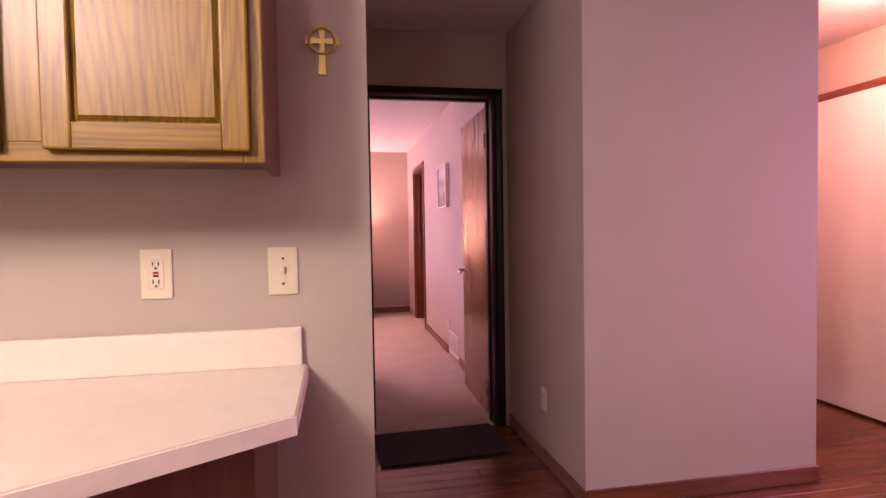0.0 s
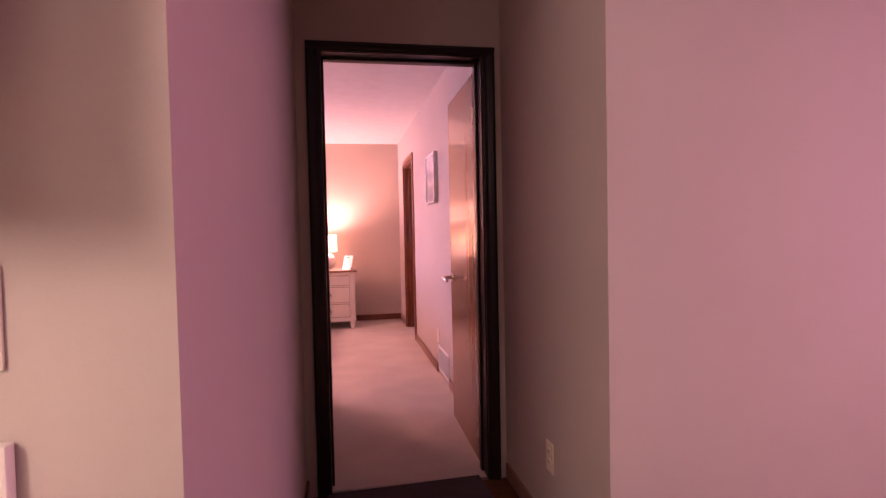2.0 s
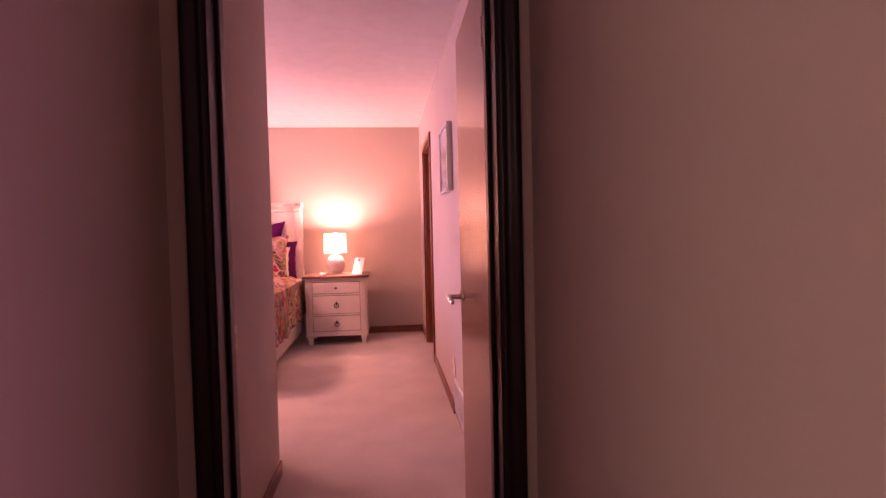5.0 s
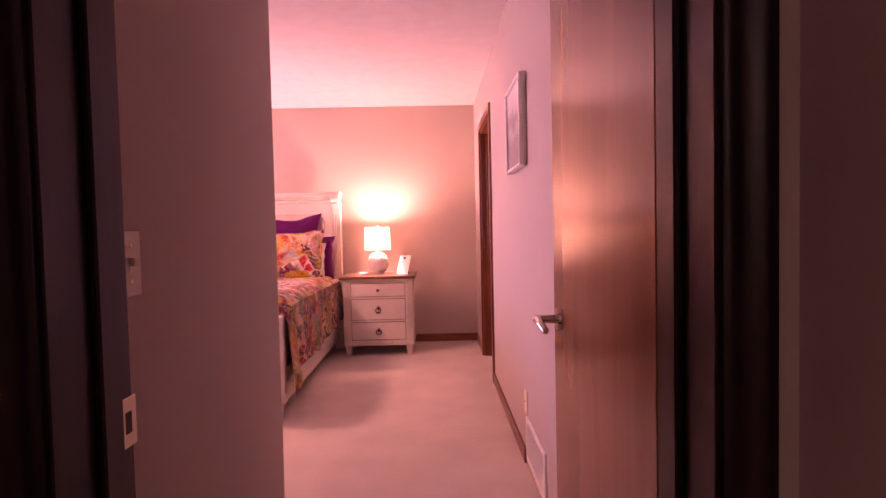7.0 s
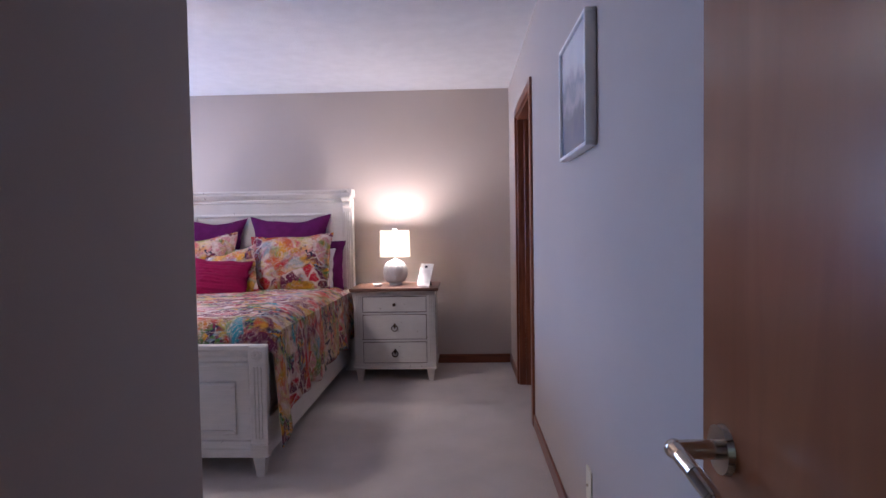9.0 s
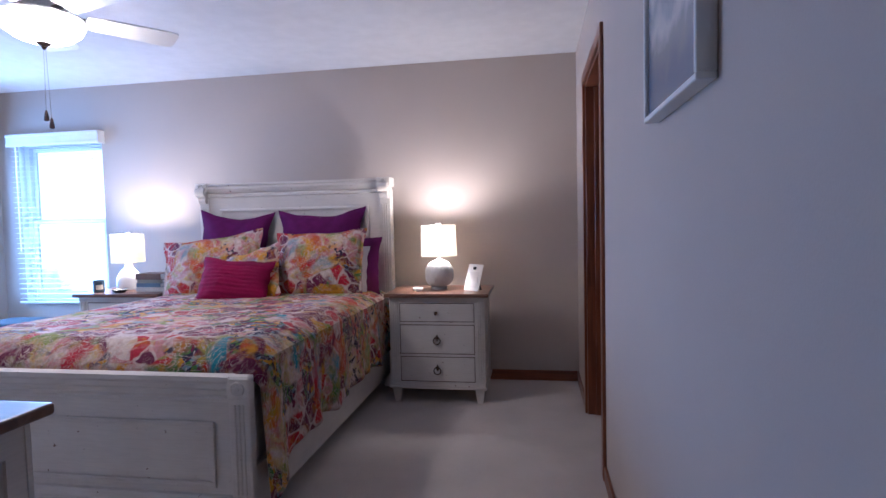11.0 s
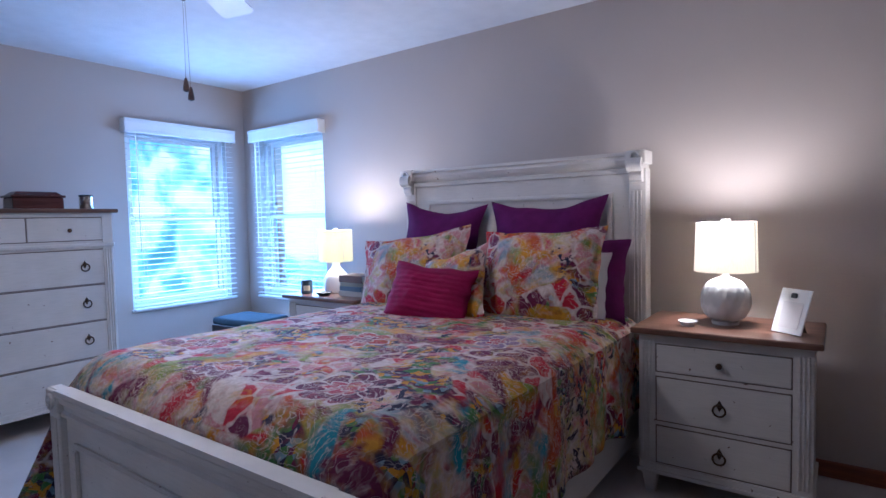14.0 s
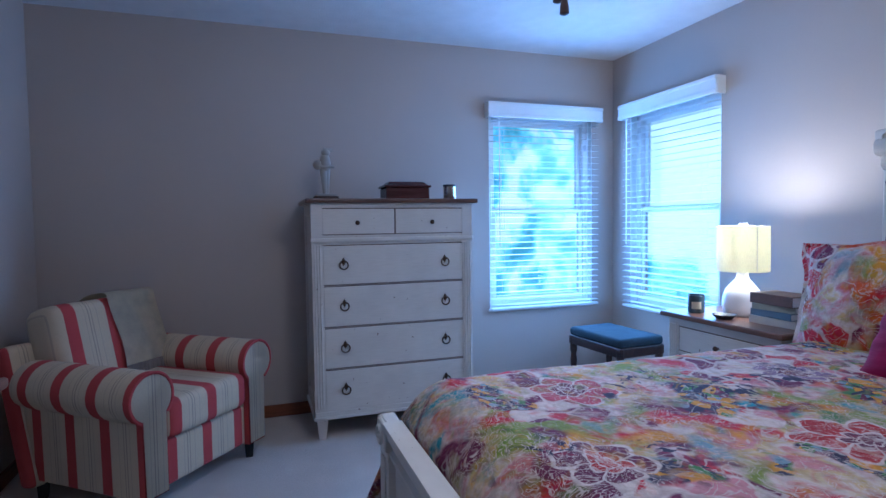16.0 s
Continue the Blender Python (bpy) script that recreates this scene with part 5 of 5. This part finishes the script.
def armchair(m):
    """Local frame: front towards -y, centred on x."""
    c = thing("armchair", m, "red and cream striped rolled-arm armchair in the corner", "armchair")
    W, D = 0.42, 0.80
    bm = rounded(B(), -W + 0.12, W - 0.12, 0.03, D - 0.06, 0.10, 0.30, 0.02, 3)
    part("front_apron", bm, STRIPE, c, "", True)
    bm = B()
    rounded(bm, -0.245, 0.245, -0.005, 0.60, 0.305, 0.465, 0.05, 5)
    for v in bm.verts:
        if v.co.z > 0.42:
            v.co.z += 0.02 * (1 - (v.co.x / 0.32) ** 2)
    part("seat_cushion", bm, STRIPE, c, "plump striped seat cushion", True)
    for s in (-1, 1):
        arm = B()
        n = 22
        cx, cz, r = s * (W - 0.095), 0.515, 0.108
        prof = []
        for k in range(n + 1):
            a = radians(-60 + 285 * k / n)
            prof.append((cx + s * (r * math.cos(a)), cz + r * math.sin(a)))
        prof += [(cx - s * 0.075, 0.30), (cx - s * 0.075, 0.10), (cx + s * 0.045, 0.10), (cx + s * 0.05, 0.42)]
        rows = []
        for y, sc in ((0.012, 0.93), (0.0, 0.97), (0.02, 1.0), (0.40, 1.0), (D - 0.14, 1.0), (D - 0.10, 0.96)):
            rows.append([arm.verts.new((cx + (px - cx) * sc, y, cz + (pz - cz) * (sc if pz > 0.3 else 1.0))) for px, pz in prof])
        for p, q in zip(rows, rows[1:]):
            for k in range(len(prof)):
                arm.faces.new((p[k], p[(k + 1) % len(prof)], q[(k + 1) % len(prof)], q[k]))
        arm.faces.new(list(reversed(rows[0])))
        arm.faces.new(rows[-1])
        ob = part("arm", arm, STRIPE_Y, c, "rolled striped arm", True)
        face = B()
        ring0 = [face.verts.new((cx + (px - cx) * 0.90, -0.004, cz + (pz - cz) * (0.90 if pz > 0.3 else 0.985))) for px, pz in prof]
        face.faces.new(ring0)
        bmesh.ops.solidify(face, geom=face.faces, thickness=-0.014)
        part("arm_front", face, TICKING, ob)
        welt = B()
        pts = [Vector((cx + (px - cx) * 0.98, -0.002, cz + (pz - cz) * 0.98)) for px, pz in prof[:n + 1]]
        for a, b in zip(pts, pts[1:]):
            rod(welt, a, b, 0.006, None, 8)
        part("piping", welt, STRIPE_Y, ob, "", True)
    back = B()
    lean = Matrix.Translation((0, 0.53, 0.30)) @ Matrix.Rotation(radians(-14), 4, "X")
    rounded(back, -0.285, 0.285, -0.02, 0.19, 0.02, 0.58, 0.08, 5)
    for v in back.verts:
        v.co.y -= 0.03 * (1 - (v.co.x / 0.32) ** 2) * (v.co.y < 0.08)
    bmesh.ops.transform(back, matrix=lean, verts=back.verts)
    part("backrest", back, STRIPE, c, "plump striped back cushion", True)
    frame_ = B()
    rounded(frame_, -W + 0.02, W - 0.02, 0.14, 0.24, -0.20, 0.44, 0.04, 4)
    bmesh.ops.transform(frame_, matrix=lean, verts=frame_.verts)
    part("back_frame", frame_, STRIPE, c, "", True)
    for x in (-W + 0.09, W - 0.09):
        for y in (0.07, D - 0.14):
            bm = B()
            rod(bm, (x, y, 0), (x, y, 0.10), 0.024, 0.034, 4)
            part("foot", bm, BLACK, c, "black tapered wooden foot")
    return c


STRIPE_Y = striped("striped_upholstery_arm")
for node in STRIPE_Y.node_tree.nodes:
    if node.bl_idname == "ShaderNodeSeparateXYZ":
        mult = [l.to_node for l in node.outputs[0].links][0]
        for l in list(node.outputs[0].links):
            STRIPE_Y.node_tree.links.remove(l)
        STRIPE_Y.node_tree.links.new(node.outputs[1], mult.inputs[0])
AC = pose(-2.325, 5.985, 0.006, 0, 0, 141)
armchair(AC)


def throw_blanket():
    bm = B()
    lean = Matrix.Translation((0, 0.53, 0.30)) @ Matrix.Rotation(radians(-14), 4, "X")
    def place(u, v):
        x = 0.27 - 0.27 * u + 0.012 * math.sin(v * 9)
        s = v * 0.78
        if s < 0.18:
            y, z = 0.205, 0.40 + s
        elif s < 0.40:
            a = (s - 0.18) / 0.22 * math.pi
            y, z = 0.075 + 0.125 * math.cos(a), 0.58 + 0.03 * math.sin(a)
        else:
            y, z = -0.055 - 0.006 * math.sin(u * 14 + v * 6), 0.58 - (s - 0.40) * 0.95
        return lean @ Vector((x, y, z))
    grid(bm, 22, 40, place)
    bmesh.ops.solidify(bm, geom=bm.faces, thickness=0.010)
    t = thing("throw_blanket", AC, "cream knitted throw with a grey-brown fringe over the armchair", "throw blanket")
    part("blanket", bm, THROW, t, "", True)
    fr = B()
    rng = random.Random(7)
    for k in range(46):
        p = Vector(place(k / 45, 1.0))
        for j in range(2):
            q = p + Vector((rng.uniform(-0.008, 0.008), -0.010 + rng.uniform(-0.006, 0.006), -0.085 + rng.uniform(-0.015, 0.015)))
            rod(fr, p + Vector((0, -0.006, 0)), q, 0.0035, 0.002, 5)
    part("fringe", fr, plain("fringe_wool", (0.26, 0.22, 0.20), 0.95, vary=0.3, fine=120, bump=0.5), t, "grey-brown fringe")


throw_blanket()


# ---------------------------------------------------------------- wall things
def wall_picture():
    p = thing("framed_picture", pose(XE - 0.001, 5.875, 1.677, 0, 0, -90), "white-framed misty mountain landscape picture", "picture")
    w, h, b = 0.227, 0.212, 0.013
    fr = B()
    for a in ((-w, w, h - b, h), (-w, w, -h, -h + b), (-w, -w + b, -h + b, h - b), (w - b, w, -h + b, h - b)):
        box(fr, a[0], a[1], -0.036, 0, a[2], a[3], 0.002)
    part("frame", fr, WHITE, p, "white painted wooden frame")
    m, nodes, links, bsdf = shader("landscape_print", 0.25)
    tex, sep = nodes.new("ShaderNodeTexCoord"), nodes.new("ShaderNodeSeparateXYZ")
    links.new(tex.outputs["Object"], sep.inputs[0])
    n = noise_tex(nodes, links, tex.outputs["Object"], 7, 5, 0.4)
    mad = nodes.new("ShaderNodeMath")
    mad.operation = "MULTIPLY_ADD"
    mad.inputs[1].default_value = 0.28
    links.new(n, mad.inputs[0])
    links.new(sep.outputs[2], mad.inputs[2])
    col = ramp(nodes, links, mad.outputs[0], [(0.0, (0.16, 0.19, 0.26)), (0.08, (0.22, 0.23, 0.27)), (0.12, (0.40, 0.41, 0.44)), (0.16, (0.24, 0.26, 0.31)), (0.22, (0.52, 0.53, 0.56)), (0.30, (0.60, 0.60, 0.62))])
    links.new(col, bsdf.inputs["Base Color"])
    part("print", box(B(), -w + b, w - b, -0.026, -0.004, -h + b, h - b), m, p, "misty grey-blue landscape print")


wall_picture()


def cover_plate(name, m, gangs, kind, label, category):
    """Local frame: plate in x-z, facing -y."""
    p = thing(name, m, label, category)
    w, h = 0.035 + 0.023 * (gangs - 1), 0.0585
    part("cover_plate", box(B(), -w, w, -0.006, 0, -h, h, 0.003, 2), PLATE, p)
    for g in range(gangs):
        x = (g - (gangs - 1) / 2) * 0.046
        if kind == "switch":
            part("switch_slot", box(B(), x - 0.0055, x + 0.0055, -0.007, -0.005, -0.013, 0.013), PLATE, p)
            bm = box(B(), x - 0.0045, x + 0.0045, -0.016, -0.004, -0.004, 0.011, 0.0015)
            part("toggle", bm, PLATE, p)
            for z in (-0.031, 0.031):
                part("screw", rod(B(), (x, -0.005, z), (x, -0.0075, z), 0.0032, None, 10), NICKEL, p)
        elif kind == "gfci":
            part("outlet_face", box(B(), x - 0.017, x + 0.017, -0.0085, -0.005, -0.034, 0.034, 0.001), PLATE, p)
            for s in (-1, 1):
                sl = B()
                box(sl, x - 0.0075, x - 0.0050, -0.0095, -0.0084, s * 0.021 - 0.004 + 0.003, s * 0.021 + 0.008)
                box(sl, x + 0.0050, x + 0.0075, -0.0095, -0.0084, s * 0.021 - 0.004 + 0.003, s * 0.021 + 0.008)
                rod(sl, (x, -0.0084, s * 0.021 - 0.007), (x, -0.0095, s * 0.021 - 0.007), 0.003, None, 10)
                part("socket_slots", sl, BLACK, p)
            part("test_button", box(B(), x - 0.006, x + 0.006, -0.0105, -0.0084, 0.001, 0.006), REDBIT, p, "red reset button")
            part("test_button", box(B(), x - 0.006, x + 0.006, -0.0105, -0.0084, -0.0065, -0.0015), BLACK, p, "black test button")
        elif kind == "outlet":
            for s in (-1, 1):
                part("outlet_face", rod(B(), (x, -0.005, s * 0.020), (x, -0.0085, s * 0.020), 0.0165, None, 20), PLATE, p)
                sl = B()
                box(sl, x - 0.0075, x - 0.0050, -0.0095, -0.0084, s * 0.020 - 0.002, s * 0.020 + 0.007)
                box(sl, x + 0.0050, x + 0.0075, -0.0095, -0.0084, s * 0.020 - 0.002, s * 0.020 + 0.007)
                part("socket_slots", sl, BLACK, p)
        else:
            part("jack", rod(B(), (x, -0.005, 0), (x, -0.012, 0), 0.005, None, 12), NICKEL, p)
    return p


cover_plate("light_switch", pose(0.586, YK, 1.146), 1, "switch", "ivory single toggle switch on the kitchen wall", "light switch")
cover_plate("gfci_outlet", pose(0.299, YK, 1.147), 1, "gfci", "ivory safety outlet above the kitchen counter", "outlet")
cover_plate("wall_outlet", pose(XR, 3.145, 0.345, 0, 0, -90), 1, "outlet", "ivory outlet low on the corridor wall", "outlet")
cover_plate("light_switch", pose(XL, 4.090, 1.130, 0, 0, 90), 2, "switch", "ivory double toggle switch inside the bedroom door", "light switch")
cover_plate("cable_plate", pose(XE, 5.78, 0.325, 0, 0, -90), 1, "jack", "ivory cable plate low on the bedroom wall", "wall plate")


def return_vent():
    v = thing("wall_vent", pose(XE, 5.53, 0.155, 0, 0, -90), "white louvred return-air grille at the foot of the wall", "vent")
    w, h = 0.225, 0.105
    fr = B()
    for a in ((-w, w, h - 0.022, h), (-w, w, -h, -h + 0.022), (-w, -w + 0.022, -h + 0.022, h - 0.022), (w - 0.022, w, -h + 0.022, h - 0.022)):
        box(fr, a[0], a[1], -0.010, 0, a[2], a[3], 0.002)
    part("frame", fr, WHITE, v)
    # near-black sheet stands in for the unlit duct behind the slats
    part("backing", box(B(), -w + 0.02, w - 0.02, -0.002, 0, -h + 0.02, h - 0.02), BLACKOUT, v)
    me = mesh_of("slat", box(B(), -0.006, 0.006, -0.008, -0.002, -h + 0.022, h - 0.022), WHITE)
    for k in range(16):
        ob = new("slat", me)
        ob.parent, ob.location = v, (-w + 0.036 + k * (2 * w - 0.072) / 15, 0, 0)


return_vent()


# ---------------------------------------------------------------- kitchen
def upper_cabinet(name, x1, width, label):
    """Oak wall cabinet; its right side at x1."""
    c = thing(name, pose(0, 0, 0), label, "cabinet", "kitchen wall cabinets")
    x0, y0, y1, z0, z1 = x1 - width, 1.525, YK, 1.372, 2.13
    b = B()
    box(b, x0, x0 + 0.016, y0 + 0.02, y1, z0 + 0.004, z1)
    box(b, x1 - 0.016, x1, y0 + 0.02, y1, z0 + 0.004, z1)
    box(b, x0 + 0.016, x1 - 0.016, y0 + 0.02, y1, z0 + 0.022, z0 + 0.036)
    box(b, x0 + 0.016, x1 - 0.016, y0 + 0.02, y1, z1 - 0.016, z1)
    part("body", b, DARKSIDE, c, "reddish-brown cabinet side, darker than the oak face")
    f = B()
    box(f, x1 - 0.036, x1 + 0.002, y0, y0 + 0.02, z0, z1, 0.002)
    box(f, x0, x0 + 0.036, y0, y0 + 0.02, z0, z1, 0.002)
    mid = x1 - 0.38
    box(f, mid - 0.065, mid + 0.030, y0, y0 + 0.02, z0 + 0.036, z1)
    part("face_stiles", f, OAK, c)
    f = B()
    box(f, x0 + 0.036, x1 - 0.036, y0 + 0.001, y0 + 0.02, z0, z0 + 0.036, 0.002)
    box(f, x0 + 0.036, x1 - 0.036, y0 + 0.001, y0 + 0.02, z1 - 0.036, z1)
    part("face_rails", f, OAK_X, c)
    for a, b_ in ((mid + 0.012, x1 - 0.022), (x0 + 0.012, mid - 0.022 - 0.034)):
        za, zb_ = z0 + 0.020, z1 - 0.02
        s = B()
        box(s, a, a + 0.048, y0 - 0.020, y0 - 0.001, za, zb_, 0.004, 2)
        box(s, b_ - 0.048, b_, y0 - 0.020, y0 - 0.001, za, zb_, 0.004, 2)
        d = part("door", s, OAK, c)
        r = B()
        box(r, a + 0.048, b_ - 0.048, y0 - 0.020, y0 - 0.001, za, za + 0.048, 0.003, 2)
        box(r, a + 0.048, b_ - 0.048, y0 - 0.020, y0 - 0.001, zb_ - 0.048, zb_, 0.003, 2)
        part("door_rail", r, OAK_X, d)
        p = B()
        xa, xb, pz0, pz1 = a + 0.046, b_ - 0.046, za + 0.046, zb_ - 0.046
        y = y0 - 0.008
        o = [p.verts.new((x_, y, z_)) for x_, z_ in ((xa, pz0), (xb, pz0), (xb, pz1), (xa, pz1))]
        g = 0.014
        i1 = [p.verts.new((x_, y - 0.001, z_)) for x_, z_ in ((xa + 0.006, pz0 + 0.006), (xb - 0.006, pz0 + 0.006), (xb - 0.006, pz1 - 0.006), (xa + 0.006, pz1 - 0.006))]
        i2 = [p.verts.new((x_, y - 0.009, z_)) for x_, z_ in ((xa + g, pz0 + g), (xb - g, pz0 + g), (xb - g, pz1 - g), (xa + g, pz1 - g))]
        for q, w in ((o, i1), (i1, i2)):
            for k in range(4):
                p.faces.new((q[k], q[(k + 1) % 4], w[(k + 1) % 4], w[k]))
        p.faces.new(i2)
        part("raised_panel", p, OAK, d)


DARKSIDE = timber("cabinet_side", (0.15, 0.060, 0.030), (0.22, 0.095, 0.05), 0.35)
upper_cabinet("wall_cabinet", 0.585, 0.76, "golden oak wall cabinet with raised-panel doors")
upper_cabinet("wall_cabinet", -0.18, 0.76, "golden oak wall cabinet with raised-panel doors")


def counter():
    t = thing("kitchen_counter", pose(0, 0, 0), "cream laminate countertop with a clipped corner and backsplash", "countertop")
    bm = B()
    sweep_z(bm, [(-2.55, YK - 0.001), (0.640, YK - 0.001), (0.640, 1.440), (0.26, 1.195), (-2.55, 1.195)], 0.876, 0.914)
    bmesh.ops.bevel(bm, geom=[e for e in bm.edges if e.verts[0].co.z > 0.9 and e.verts[1].co.z > 0.9], offset=0.004, segments=2, affect="EDGES")
    part("countertop", bm, LAMINATE, t, "", False)
    part("backsplash", box(B(), -2.55, 0.627, YK - 0.021, YK - 0.001, 0.914, 1.008, 0.004, 2), LAMINATE, t)
    c = thing("base_cabinet", pose(0, 0, 0), "reddish oak base cabinet under the counter", "cabinet")
    bm = B()
    sweep_z(bm, [(-2.55, YK - 0.002), (0.56, YK - 0.002), (0.56, 1.48), (0.22, 1.26), (-2.55, 1.26)], 0.10, 0.876)
    part("body", bm, DARKSIDE, c)
    bm = B()
    sweep_z(bm, [(-2.55, YK - 0.002), (0.53, YK - 0.002), (0.53, 1.53), (0.34, 1.35), (-2.55, 1.32)], 0.0, 0.10)
    part("toe_kick", bm, BLACKOUT, c)


counter()


def wall_cross():
    x, z, y = 0.692, 1.706, YK - 0.001
    bm = B()
    def flare(pts):
        a = [bm.verts.new((x + px, y, z + pz)) for px, pz in pts]
        b = [bm.verts.new((x + px * 0.96, y - 0.007, z + pz)) for px, pz in pts]
        for k in range(len(pts)):
            bm.faces.new((a[k], a[(k + 1) % len(pts)], b[(k + 1) % len(pts)], b[k]))
        bm.faces.new(b)
        bm.faces.new(list(reversed(a)))
    n, t = 0.0055, 0.0095
    flare([(-n, n), (-t, 0.040), (t, 0.040), (n, n), (0.042, t), (0.042, -t), (n, -n), (t + 0.001, -0.082), (-t - 0.001, -0.082), (-n, -n), (-0.042, -t), (-0.042, t)])
    ring_tube(bm, (x, y - 0.007, z), 0.031, 0.0040, "y", 36, 8)
    solid("wall_cross", bm, BRASS, "antique brass ringed cross hung on the kitchen wall", "cross")


wall_cross()

bm = box(B(), 0, 0.74, 0, 0.46, 0, 0.010, 0.004)
solid("doormat", bm, MAT, "dark woven doormat in front of the bedroom door", "doormat").matrix_world = pose(0.915, 3.275, 0.004, 0, 0, 3)

# trim of the closet in the room beside the kitchen
sd = thing("sliding_closet_doors", pose(0, 0, 0), "pale closet doors under a stained wooden header", "closet doors")
part("header", box(B(), 3.975, 3.998, 2.2, 4.4, 2.075, 2.125, 0.004), TRIM_Y, sd, "stained wooden header")
for ya, yb in ((2.22, 2.66), (2.68, 4.38)):
    part("door_panel", box(B(), 3.982, 3.998, ya, yb, 0.02, 2.075, 0.002), WHITE, sd)
part("floor_track", box(B(), 3.975, 3.998, 2.2, 4.4, 0.0, 0.012), DARKWOOD, sd)


def plank_floor():
    """Red oak strip floor; the strips run across the corridor."""
    sub = solid("floor_wood", box(B(), -2.6, 4.0, -3.0, YD0 + 0.035, -0.08, -0.004), GROOVE, "glossy red oak strip floor", "floor", "structure")
    rng = random.Random(11)
    w = 0.083
    meshes = {}
    def strip(length):
        key = round(length, 2)
        if key not in meshes:
            meshes[key] = mesh_of("plank", box(B(), 0.0008, key - 0.0008, 0.0006, w - 0.0006, -0.016, 0.0, 0.0012), PLANK)
        return meshes[key]
    rest = B()
    y = 1.0
    while y < YD0 - 0.02:
        x = 0.0 if y < 1.8 else 0.60
        end = 4.0 if y < 2.5 else 4.0
        x -= rng.choice((0.0, 0.2, 0.4))
        while x < end:
            ln = rng.choice((0.4, 0.6, 0.8, 1.0, 1.2))
            ob = new("plank", strip(min(ln, end - x + 0.0)))
            ob.parent, ob.location = sub, (x, y, 0)
            x += ln
        y += w
    y = 1.0 - w
    while y > -3.0:
        x = -2.6
        while x < 4.0:
            ln = rng.choice((0.6, 0.8, 1.0, 1.2))
            e = min(x + ln, 4.0)
            box(rest, x + 0.001, e - 0.001, y + 0.0006, y + w - 0.0006, -0.016, 0.0)
            x += ln
        y -= w
    ob = part("planks", rest, PLANK, sub)
    ob["kind"] = "stuff"


plank_floor()
